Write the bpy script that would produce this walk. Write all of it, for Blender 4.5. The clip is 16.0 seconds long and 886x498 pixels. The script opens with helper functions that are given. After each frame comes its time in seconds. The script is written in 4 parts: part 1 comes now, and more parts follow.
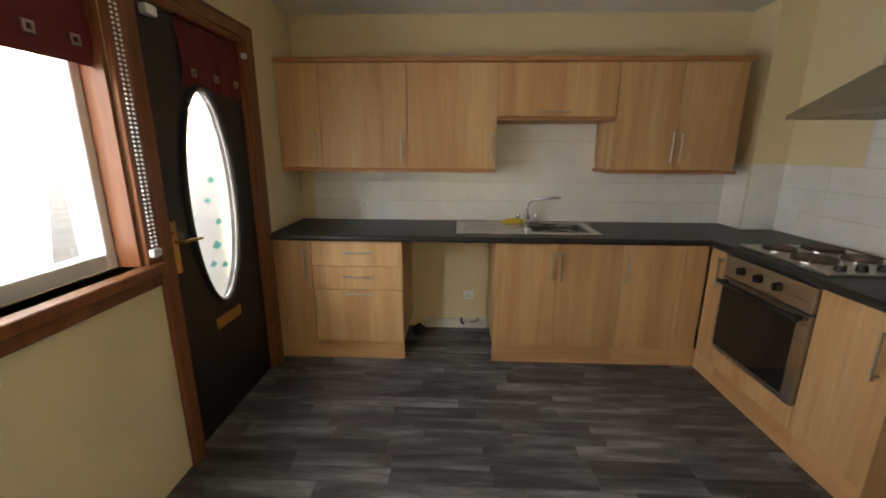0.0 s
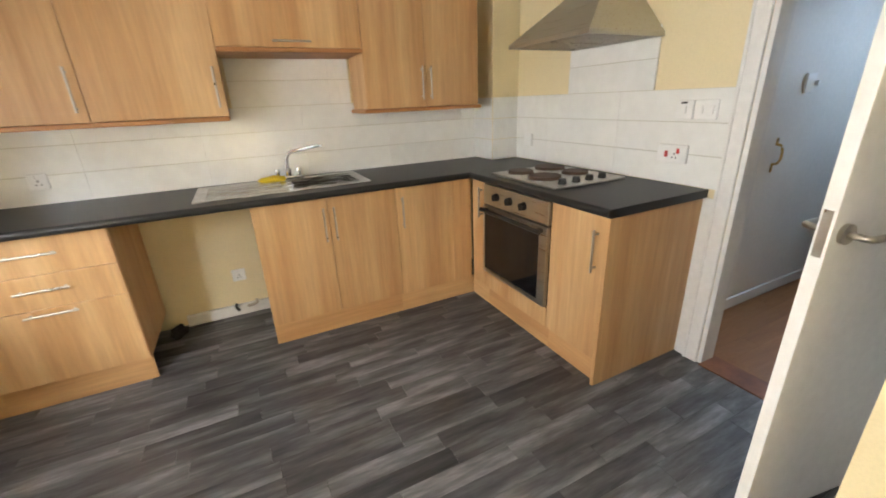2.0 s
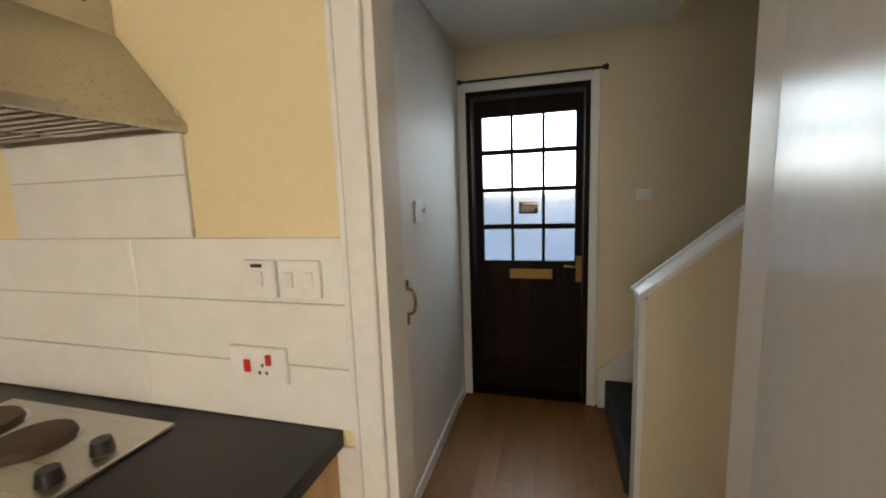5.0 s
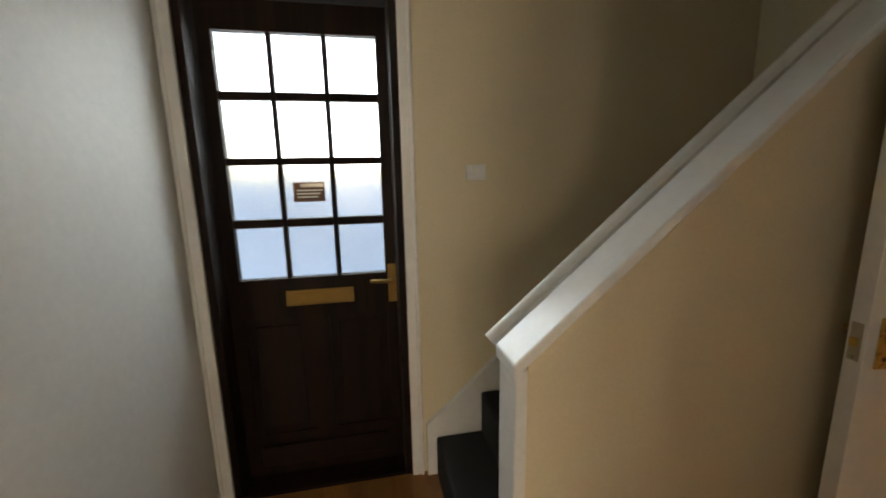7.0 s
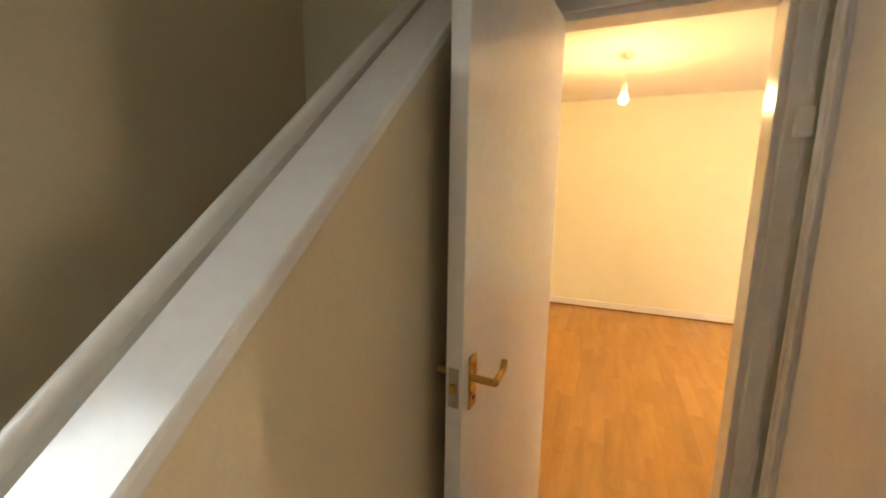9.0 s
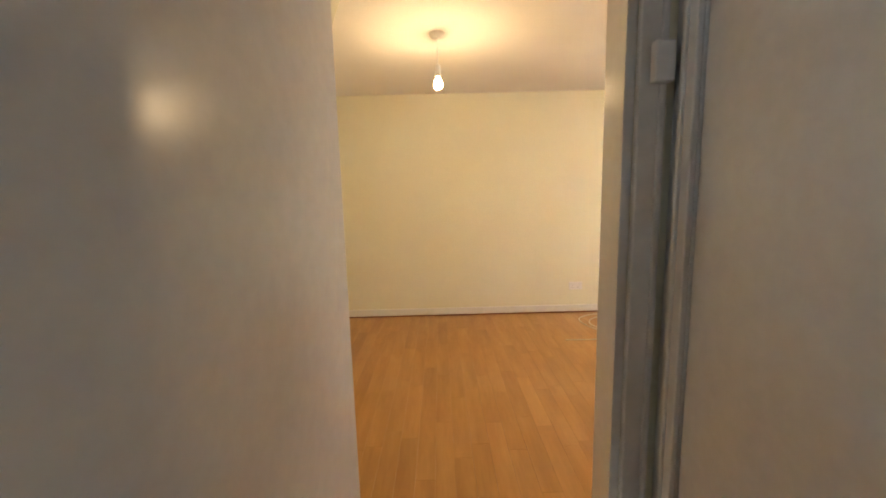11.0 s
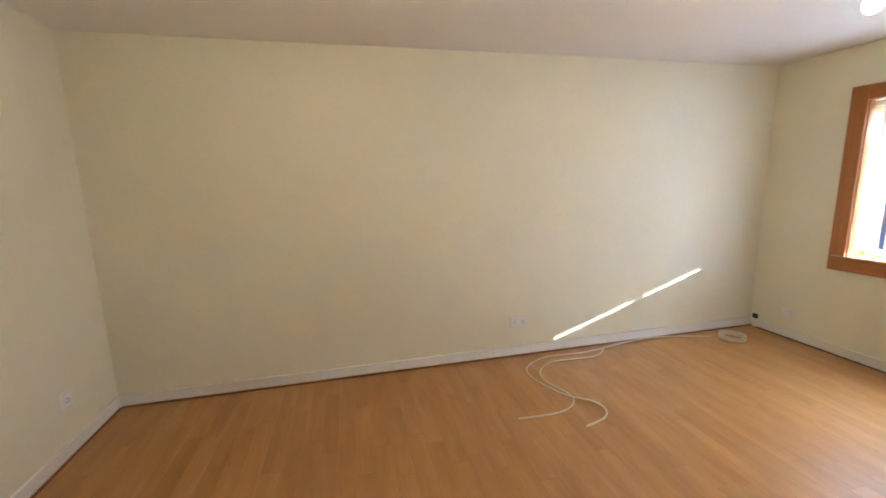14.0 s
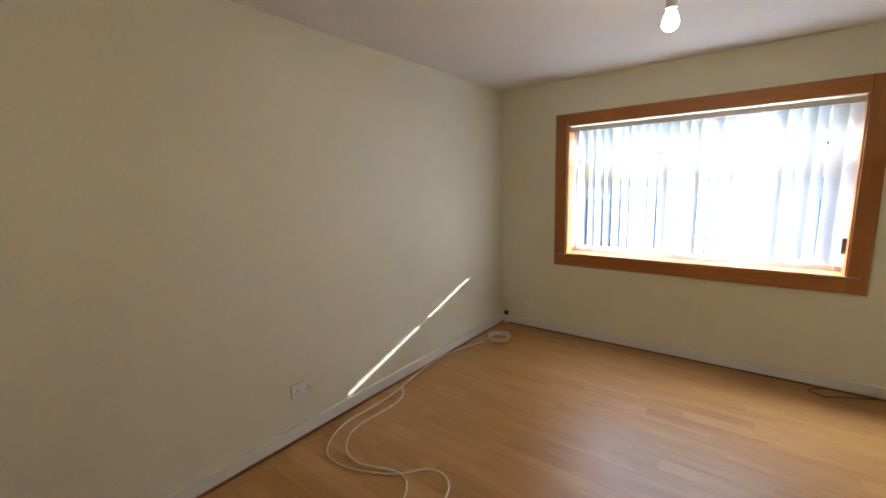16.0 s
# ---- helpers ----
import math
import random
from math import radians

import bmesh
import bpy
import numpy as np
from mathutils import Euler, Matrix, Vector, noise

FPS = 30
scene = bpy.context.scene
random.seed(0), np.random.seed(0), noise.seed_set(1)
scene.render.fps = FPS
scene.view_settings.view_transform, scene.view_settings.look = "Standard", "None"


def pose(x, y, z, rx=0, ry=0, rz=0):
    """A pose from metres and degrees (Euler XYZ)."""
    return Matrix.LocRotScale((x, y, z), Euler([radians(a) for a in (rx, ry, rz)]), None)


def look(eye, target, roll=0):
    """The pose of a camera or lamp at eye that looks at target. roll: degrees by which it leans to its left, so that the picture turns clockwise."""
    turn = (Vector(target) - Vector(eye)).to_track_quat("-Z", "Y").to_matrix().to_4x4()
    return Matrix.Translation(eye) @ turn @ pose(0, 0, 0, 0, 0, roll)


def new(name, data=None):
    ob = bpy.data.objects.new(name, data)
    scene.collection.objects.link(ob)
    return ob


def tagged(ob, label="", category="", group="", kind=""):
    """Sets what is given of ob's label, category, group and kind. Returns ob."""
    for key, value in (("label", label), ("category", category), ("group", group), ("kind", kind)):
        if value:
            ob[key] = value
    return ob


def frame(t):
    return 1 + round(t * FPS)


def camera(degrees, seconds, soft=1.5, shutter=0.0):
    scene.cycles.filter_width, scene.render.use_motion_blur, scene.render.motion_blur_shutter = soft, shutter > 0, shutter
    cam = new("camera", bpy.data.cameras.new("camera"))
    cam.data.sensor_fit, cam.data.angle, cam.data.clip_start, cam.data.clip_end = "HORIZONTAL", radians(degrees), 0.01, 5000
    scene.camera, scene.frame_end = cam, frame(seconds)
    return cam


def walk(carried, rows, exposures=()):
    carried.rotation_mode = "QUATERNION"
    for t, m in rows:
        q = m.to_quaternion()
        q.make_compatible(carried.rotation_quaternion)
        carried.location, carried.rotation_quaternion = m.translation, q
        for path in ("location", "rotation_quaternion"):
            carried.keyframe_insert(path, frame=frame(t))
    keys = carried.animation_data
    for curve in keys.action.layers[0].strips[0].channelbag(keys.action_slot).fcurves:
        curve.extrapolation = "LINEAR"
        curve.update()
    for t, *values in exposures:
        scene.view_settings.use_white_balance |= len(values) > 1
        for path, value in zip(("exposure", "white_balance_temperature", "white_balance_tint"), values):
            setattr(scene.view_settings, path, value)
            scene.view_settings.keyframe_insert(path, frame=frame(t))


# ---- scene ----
cam = camera(96.1, 16.0, 1.8, 0.2)
PATH = [
    (0, (1.193, -3.119, 1.447), (1.118, -1.179, 0.965), 0.3),
    (0.5, (1.219, -3.135, 1.432), (1.321, -1.218, 0.869), 0.5),
    (1, (1.245, -3.14, 1.395), (1.537, -1.251, 0.808), 0.2),
    (1.5, (1.32, -3.082, 1.369), (1.856, -1.273, 0.706), -0.8),
    (2, (1.453, -2.896, 1.362), (2.27, -1.211, 0.661), -2.4),
    (2.5, (1.603, -2.772, 1.348), (2.675, -1.228, 0.665), -1.6),
    (3, (1.757, -2.571, 1.38), (3.153, -1.268, 0.788), -1.8),
    (3.5, (1.912, -2.429, 1.436), (3.572, -1.414, 0.974), -1.8),
    (3.8, (2.037, -2.375, 1.44), (3.774, -1.473, 1.03), -1.8),
    (4, (2.149, -2.325, 1.442), (3.937, -1.512, 1.067), -3.0),
    (4.2, (2.246, -2.286, 1.458), (4.072, -1.542, 1.124), -3.0),
    (6.3, (3.375, -2.243, 1.420), (5.335, -2.115, 1.040), -1.3),
    (6.5, (3.482, -2.256, 1.414), (5.444, -2.229, 1.028), -1.3),
    (7, (3.677, -2.308, 1.400), (5.605, -2.689, 1.025), -1.1),
    (7.5, (3.804, -2.406, 1.392), (5.603, -3.188, 1.007), -1.9),
    (8, (3.910, -2.523, 1.397), (5.537, -3.636, 1.058), -3.2),
    (8.5, (3.988, -2.594, 1.402), (5.261, -4.085, 1.002), -0.6),
    (9, (4.052, -2.650, 1.435), (4.805, -4.475, 1.112), 0.8),
    (9.5, (4.049, -2.674, 1.440), (4.399, -4.624, 1.166), -0.2),
    (9.7, (4.044, -2.717, 1.434), (4.283, -4.683, 1.157), 0.3),
    (11.8, (4.020, -3.750, 1.355), (3.983, -5.726, 1.057), -1.8),
    (12, (4.020, -3.880, 1.393), (4.025, -5.850, 1.055), -1.7),
    (12.5, (4.007, -4.145, 1.379), (4.193, -6.106, 1.032), -1.2),
    (13, (4.0, -4.327, 1.376), (4.138, -6.287, 1.002), -0.2),
    (13.5, (3.88, -4.557, 1.458), (3.717, -6.511, 1.064), -1.1),
    (14, (3.835, -4.654, 1.478), (3.389, -6.572, 1.131), -1.4),
    (14.5, (3.782, -4.897, 1.472), (3.015, -6.716, 1.152), -2.2),
    (15, (3.75, -5.09, 1.476), (2.719, -6.773, 1.154), -0.9),
    (15.5, (3.769, -5.322, 1.473), (2.396, -6.745, 1.176), -0.8),
    (16, (3.761, -5.537, 1.481), (2.199, -6.745, 1.163), -1.6),
]
walk(cam, [(t, look(eye, target, roll)) for t, eye, target, roll in PATH], [
    (0, 0.75, 6400, 10), (0.5, 0.8, 6400, 10), (1, 1.15, 6400, 10), (1.5, 1.55, 6400, 10), (2, 1.85, 6400, 10), (2.5, 2.05, 6400, 10), (3, 1.9, 6700, 10), (3.5, 1.7, 7000, 10),
    (4.2, 1.45, 7500, 11), (6.3, 1.55, 8600, 13), (7, 1.75, 9000, 13), (8, 2.2, 9600, 13), (8.5, 2.4, 9900, 14), (9, 2.6, 9400, 14), (9.7, 2.5, 9000, 14),
    (11.8, 1.6, 5400, 8), (12.5, 1.7, 5200, 8), (13.5, 1.6, 5200, 8), (14.5, 1.2, 5200, 8), (15.2, 0.85, 5250, 8), (16, 0.45, 5450, 8)])




# ---- world, sun, daylight ----
SUN = Vector((0.92, -1.0, -0.316)).normalized()
world = bpy.data.worlds.new("sky")
scene.world = world
world.use_nodes = True
wn = world.node_tree
sky = wn.nodes.new("ShaderNodeTexSky")
sky.sky_type, sky.sun_disc = "NISHITA", False
sky.sun_elevation = math.asin(-SUN.z)
sky.sun_rotation = math.atan2(-SUN.x, -SUN.y)
wn.links.new(sky.outputs[0], wn.nodes["Background"].inputs[0])
wn.nodes["Background"].inputs[1].default_value = 0.15
sun = new("sun", bpy.data.lights.new("sun", "SUN"))
sun.data.energy, sun.data.angle, sun.data.color = 5.0, radians(0.5), (1, 0.93, 0.82)
sun.matrix_world = look((-6, 4, 4), Vector((-6, 4, 4)) + SUN)


def daylight(name, eye, target, w, h, power, colour):
    """Sky light standing outside an opening."""
    ob = new(name, bpy.data.lights.new(name, "AREA"))
    ob.data.shape, ob.data.size, ob.data.size_y = "RECTANGLE", w, h
    ob.data.energy, ob.data.color = power, colour
    ob.matrix_world = look(eye, target)
    return ob


daylight("kitchen_window_daylight", (-0.42, -2.45, 1.5), (1, -2.45, 1.25), 1.75, 1.25, 22, (1.0, 0.97, 0.92))
daylight("kitchen_door_daylight", (-0.42, -1.12, 1.2), (1, -1.12, 1.0), 0.6, 1.3, 7, (1.0, 0.98, 0.95))
daylight("living_window_daylight", (-0.95, -5.95, 2.85), (0.4, -5.95, 0.9), 2.2, 1.0, 400, (0.93, 0.97, 1.0))
daylight("front_door_daylight", (5.95, -2.08, 1.85), (5, -2.08, 1.35), 0.9, 0.9, 7.5, (0.60, 0.78, 1.0))


# ---- materials ----
def nodes(name):
    m = bpy.data.materials.new(name)
    m.use_nodes = True
    return m, m.node_tree, m.node_tree.nodes["Principled BSDF"]


def tex(nt, scale, noise_scale, detail=4.0, rough=0.6, shift=True):
    co = nt.nodes.new("ShaderNodeTexCoord")
    mp = nt.nodes.new("ShaderNodeMapping")
    mp.inputs["Scale"].default_value = scale
    nt.links.new(co.outputs["Object"], mp.inputs[0])
    src = mp.outputs[0]
    if shift:
        info = nt.nodes.new("ShaderNodeObjectInfo")
        mul = nt.nodes.new("ShaderNodeVectorMath")
        mul.operation = "SCALE"
        mul.inputs[0].default_value = (37.0, 23.0, 51.0)
        nt.links.new(info.outputs["Random"], mul.inputs["Scale"])
        add = nt.nodes.new("ShaderNodeVectorMath")
        nt.links.new(src, add.inputs[0])
        nt.links.new(mul.outputs[0], add.inputs[1])
        src = add.outputs[0]
    nz = nt.nodes.new("ShaderNodeTexNoise")
    nz.inputs["Scale"].default_value, nz.inputs["Detail"].default_value, nz.inputs["Roughness"].default_value = noise_scale, detail, rough
    nt.links.new(src, nz.inputs["Vector"])
    return nz.outputs["Fac"]


def ramp(nt, fac, stops):
    r = nt.nodes.new("ShaderNodeValToRGB")
    while len(r.color_ramp.elements) < len(stops):
        r.color_ramp.elements.new(0.5)
    for e, (p, c) in zip(r.color_ramp.elements, stops):
        e.position, e.color = p, (*c, 1)
    nt.links.new(fac, r.inputs[0])
    return r.outputs[0]


def mix(nt, a, b, fac, mode="MULTIPLY"):
    m = nt.nodes.new("ShaderNodeMix")
    m.data_type, m.blend_type = "RGBA", mode
    if isinstance(fac, float):
        m.inputs[0].default_value = fac
    else:
        nt.links.new(fac, m.inputs[0])
    nt.links.new(a, m.inputs[6])
    nt.links.new(b, m.inputs[7])
    return m.outputs[2]


def bump(nt, p, fac, strength, distance=0.002):
    b = nt.nodes.new("ShaderNodeBump")
    b.inputs["Strength"].default_value, b.inputs["Distance"].default_value = strength, distance
    nt.links.new(fac, b.inputs["Height"])
    nt.links.new(b.outputs[0], p.inputs["Normal"])


def paint(name, c, rough=0.6, vary=0.07, fine=60.0, relief=0.15, metal=0.0, coarse=1.3):
    m, nt, p = nodes(name)
    lo = tuple(v * (1 - vary) for v in c)
    hi = tuple(min(1, v * (1 + vary)) for v in c)
    big = ramp(nt, tex(nt, (1, 1, 1), coarse), [(0.3, lo), (0.7, hi)])
    sm = tex(nt, (1, 1, 1), fine)
    small = ramp(nt, sm, [(0.3, (0.93,) * 3), (0.7, (1, 1, 1))])
    nt.links.new(mix(nt, big, small, 1.0), p.inputs["Base Color"])
    p.inputs["Roughness"].default_value, p.inputs["Metallic"].default_value = rough, metal
    if relief:
        bump(nt, p, sm, relief)
    return m


def timber(name, dark, mid, light, along, rough=0.4, streak=9.0, spread=0.0, long=0.06, contrast=0.78):
    """Grain along x, y or z; every object gets its own stretch of grain."""
    m, nt, p = nodes(name)
    sc = {"x": (long, 1, 1), "y": (1, long, 1), "z": (1, 1, long)}[along]
    broad = tex(nt, sc, streak, 3.0)
    fine = tex(nt, sc, streak * 9, 5.0, 0.7)
    col = mix(nt, ramp(nt, broad, [(0.3, dark), (0.5, mid), (0.68, light)]), ramp(nt, fine, [(0.3, (contrast,) * 3), (0.65, (1, 1, 1))]), 0.85)
    if spread:
        info = nt.nodes.new("ShaderNodeObjectInfo")
        tone = ramp(nt, info.outputs["Random"], [(0.0, (1 - spread,) * 3), (1.0, (1, 1, 1))])
        col = mix(nt, col, tone, 1.0)
    nt.links.new(col, p.inputs["Base Color"])
    rr = ramp(nt, fine, [(0.2, (rough + 0.12,) * 3), (0.8, (rough - 0.05,) * 3)])
    nt.links.new(rr, p.inputs["Roughness"])
    bump(nt, p, fine, 0.12, 0.001)
    return m


def metal(name, c, rough, along=None):
    m, nt, p = nodes(name)
    sc = {"x": (0.03, 1, 1), "y": (1, 0.03, 1), "z": (1, 1, 0.03), None: (1, 1, 1)}[along]
    f = tex(nt, sc, 150.0 if along else 25.0)
    nt.links.new(ramp(nt, f, [(0.3, tuple(v * 0.85 for v in c)), (0.7, c)]), p.inputs["Base Color"])
    nt.links.new(ramp(nt, f, [(0.3, (rough * 0.8,) * 3), (0.7, (rough * 1.25,) * 3)]), p.inputs["Roughness"])
    p.inputs["Metallic"].default_value = 1.0
    return m


def glazing(name, rough, c=(1, 1, 1), relief=0.0):
    m, nt, p = nodes(name)
    p.inputs["Base Color"].default_value = (*c, 1)
    p.inputs["Roughness"].default_value, p.inputs["Transmission Weight"].default_value, p.inputs["IOR"].default_value = rough, 1.0, 1.45
    if relief:
        bump(nt, p, tex(nt, (1, 1, 0.5), 22.0), relief, 0.004)
    return m


CREAM = paint("cream_emulsion", (0.77, 0.66, 0.42), 0.55, 0.03, 140, 0.12)
CREAM_LR = paint("pale_cream_emulsion", (0.775, 0.755, 0.60), 0.55, 0.03, 140, 0.12)
HALL_PAINT = paint("warm_cream_hall_paint", (0.74, 0.64, 0.46), 0.5, 0.03, 140, 0.12)
CEIL = paint("white_ceiling_paint", (0.82, 0.80, 0.76), 0.8, 0.03, 90, 0.2)
GLOSS = paint("white_gloss_paint", (0.81, 0.80, 0.78), 0.22, 0.03, 30, 0.06)
HALL_N = paint("white_eggshell_wall", (0.74, 0.72, 0.68), 0.58, 0.03, 45, 0.3)
TILE = paint("white_glazed_tile", (0.82, 0.82, 0.80), 0.10, 0.03, 12, 0.03)
GROUT = paint("grey_grout", (0.60, 0.57, 0.49), 0.85, 0.1, 200, 0.2)
BEECH = timber("beech_laminate", (0.50, 0.27, 0.11), (0.60, 0.36, 0.165), (0.68, 0.44, 0.22), "z", 0.38, 7.0, 0.1)
BEECH_X = timber("beech_laminate_level", (0.50, 0.27, 0.11), (0.58, 0.34, 0.15), (0.66, 0.42, 0.2), "x", 0.38, 7.0)
BEECH_Y = timber("beech_laminate_deep", (0.50, 0.27, 0.11), (0.58, 0.34, 0.15), (0.66, 0.42, 0.2), "y", 0.38, 7.0)
EDGE = timber("cherry_trim", (0.36, 0.15, 0.05), (0.42, 0.19, 0.07), (0.5, 0.24, 0.09), "x", 0.4)
CARCASS = paint("cream_carcass", (0.66, 0.60, 0.45), 0.5, 0.04)
WORKTOP = paint("charcoal_worktop", (0.014, 0.014, 0.015), 0.42, 0.25, 260, 0.12)
VINYL = timber("grey_wood_vinyl", (0.055, 0.055, 0.06), (0.15, 0.15, 0.16), (0.34, 0.34, 0.36), "x", 0.36, 13.0, 0.6, 0.16, 0.66)
LAMINATE = timber("oak_laminate_floor", (0.37, 0.175, 0.045), (0.44, 0.22, 0.062), (0.50, 0.265, 0.088), "y", 0.3, 9.0, 0.09, 0.12, 0.88)
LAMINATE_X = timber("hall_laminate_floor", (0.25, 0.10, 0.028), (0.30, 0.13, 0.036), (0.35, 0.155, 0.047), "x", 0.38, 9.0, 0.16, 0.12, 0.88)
DARKWOOD = timber("dark_stained_door", (0.007, 0.0022, 0.0012), (0.013, 0.004, 0.002), (0.024, 0.007, 0.003), "z", 0.6, 12.0)
DARKWOOD.node_tree.nodes["Principled BSDF"].inputs["Specular IOR Level"].default_value = 0.2
FRAMEWOOD = timber("brown_stained_frame", (0.16, 0.055, 0.02), (0.21, 0.075, 0.026), (0.26, 0.095, 0.034), "z", 0.35)
OAKFRAME = timber("orange_stained_frame", (0.33, 0.12, 0.025), (0.40, 0.155, 0.034), (0.48, 0.19, 0.045), "z", 0.35)
OAKFRAME_Y = timber("orange_stained_rail", (0.33, 0.12, 0.025), (0.40, 0.155, 0.034), (0.48, 0.19, 0.045), "y", 0.35)
BLACKDOOR = paint("black_composite_door", (0.012, 0.010, 0.011), 0.38, 0.2, 90, 0.15)
UPVC = paint("white_plastic", (0.80, 0.80, 0.79), 0.3, 0.02, 40, 0.03)
STEEL = metal("brushed_steel", (0.56, 0.54, 0.50), 0.32, "y")
SINKSTEEL = metal("sink_steel", (0.62, 0.61, 0.59), 0.25, "x")
CHROME = metal("chrome", (0.75, 0.75, 0.76), 0.1)
SATIN = metal("satin_nickel", (0.50, 0.46, 0.40), 0.32)
BRASS = metal("brass", (0.58, 0.38, 0.13), 0.3)
AGEDBRASS = metal("tarnished_brass", (0.26, 0.16, 0.055), 0.42)
BLACKGLASS = paint("black_oven_glass", (0.008, 0.008, 0.009), 0.06, 0.1, 30, 0.0)
BLACKPLASTIC = paint("black_plastic", (0.015, 0.014, 0.014), 0.4, 0.1)
PLATE = paint("worn_iron_hotplate", (0.085, 0.048, 0.03), 0.55, 0.35, 70, 0.3, 0.5, 9.0)
GLASS = glazing("clear_glass", 0.0)
FROST = glazing("rippled_frosted_glass", 0.22, (0.95, 0.98, 1.0), 0.5)
RED = paint("maroon_fabric", (0.13, 0.012, 0.014), 0.85, 0.15, 300, 0.4)
CARPET = paint("charcoal_carpet", (0.025, 0.026, 0.03), 0.95, 0.3, 420, 0.9)
PLASTIC_CABLE = paint("cream_cable_sheath", (0.70, 0.62, 0.48), 0.45, 0.05)
REDPLASTIC = paint("red_switch", (0.5, 0.02, 0.015), 0.4, 0.05)
YELLOW = paint("yellow_cloth", (0.75, 0.55, 0.03), 0.9, 0.15, 200, 0.5)
STICKER = paint("brown_printed_sticker", (0.16, 0.07, 0.05), 0.6, 0.2)
DIRT = paint("stained_black_dirt", (0.02, 0.018, 0.014), 0.9, 0.4, 60, 0.6)
GRASS = paint("outdoor_paving", (0.28, 0.27, 0.25), 0.9, 0.2, 20, 0.4)
# colour for the invented planes outdoors, blue to tint the view through glass
BACKDROP = paint("blue_grey_backdrop", (0.06, 0.12, 0.25), 0.8, 0.15, 20, 0.3)
TILE_E = TILE

m, nt, p = nodes("translucent_blind_fabric")
BLIND = m
tr = nt.nodes.new("ShaderNodeBsdfTranslucent")
tr.inputs[0].default_value = (0.80, 0.82, 0.86, 1)
ms = nt.nodes.new("ShaderNodeMixShader")
ms.inputs[0].default_value = 0.4
weave = tex(nt, (1, 1, 1), 260.0)
nt.links.new(ramp(nt, weave, [(0.3, (0.66, 0.68, 0.71)), (0.7, (0.72, 0.74, 0.77))]), p.inputs["Base Color"])
p.inputs["Roughness"].default_value = 0.8
nt.links.new(p.outputs[0], ms.inputs[1])
nt.links.new(tr.outputs[0], ms.inputs[2])
open_weave = nt.nodes.new("ShaderNodeBsdfTransparent")
ms2 = nt.nodes.new("ShaderNodeMixShader")
ms2.inputs[0].default_value = 0.2
nt.links.new(ms.outputs[0], ms2.inputs[1])
nt.links.new(open_weave.outputs[0], ms2.inputs[2])
nt.links.new(ms2.outputs[0], nt.nodes["Material Output"].inputs[0])

m, nt, p = nodes("glowing_filament_bulb")
BULB = m
p.inputs["Emission Color"].default_value = (1.0, 0.72, 0.36, 1)
p.inputs["Emission Strength"].default_value = 22.0


# ---- building helpers ----
AT = {}


def box(bm, x0, x1, y0, y1, z0, z1, bevel=0.0):
    r = bmesh.ops.create_cube(bm, size=1.0, matrix=Matrix.LocRotScale(((x0 + x1) / 2, (y0 + y1) / 2, (z0 + z1) / 2), None, (abs(x1 - x0), abs(y1 - y0), abs(z1 - z0))))
    if bevel:
        es = list({e for v in r["verts"] for e in v.link_edges})
        bmesh.ops.bevel(bm, geom=es, offset=bevel, segments=2, affect="EDGES", profile=0.5)
    return bm


def rod(bm, a, b, r, seg=12, r2=None):
    a, b = Vector(a), Vector(b)
    d = b - a
    mtx = Matrix.Translation((a + b) / 2) @ d.to_track_quat("Z", "Y").to_matrix().to_4x4()
    bmesh.ops.create_cone(bm, cap_ends=True, segments=seg, radius1=r, radius2=r if r2 is None else r2, depth=d.length, matrix=mtx)
    return bm


def tube(bm, pts, r, seg=8):
    """A bent round bar through points, with rounded corners left as mitres."""
    pts = [Vector(q) for q in pts]
    rings = []
    for i, q in enumerate(pts):
        t = ((pts[min(i + 1, len(pts) - 1)] - q).normalized() + (q - pts[max(i - 1, 0)]).normalized())
        t = t.normalized() if t.length > 1e-6 else Vector((0, 0, 1))
        up = Vector((0, 0, 1)) if abs(t.z) < 0.9 else Vector((0, 1, 0))
        u = t.cross(up).normalized()
        w = u.cross(t)
        rings.append([bm.verts.new(q + (u * math.cos(k * math.tau / seg) + w * math.sin(k * math.tau / seg)) * r) for k in range(seg)])
    for a, b in zip(rings, rings[1:]):
        for k in range(seg):
            bm.faces.new((a[k], a[(k + 1) % seg], b[(k + 1) % seg], b[k]))
    bm.faces.new(rings[0][::-1])
    bm.faces.new(rings[-1])
    return bm


def arc(pts, n=6):
    """Smooths a polyline (Catmull-Rom)."""
    p = [Vector(pts[0])] + [Vector(q) for q in pts] + [Vector(pts[-1])]
    out = []
    for i in range(1, len(p) - 2):
        a, b, c, d = p[i - 1:i + 3]
        for k in range(n):
            t = k / n
            out.append(0.5 * (2 * b + (c - a) * t + (2 * a - 5 * b + 4 * c - d) * t * t + (3 * b - a - 3 * c + d) * t ** 3))
    return out + [p[-2]]


def prism(bm, poly, axis, lo, hi):
    """A flat outline pushed along an axis: points are (y, z) for x, (x, z) for y, (x, y) for z."""
    def v(q, h):
        return {"x": (h, q[0], q[1]), "y": (q[0], h, q[1]), "z": (q[0], q[1], h)}[axis]
    a = [bm.verts.new(v(q, lo)) for q in poly]
    b = [bm.verts.new(v(q, hi)) for q in poly]
    bm.faces.new(a)
    bm.faces.new(b[::-1])
    for i in range(len(a)):
        j = (i + 1) % len(a)
        bm.faces.new((a[i], b[i], b[j], a[j]))
    bmesh.ops.recalc_face_normals(bm, faces=bm.faces)
    return bm


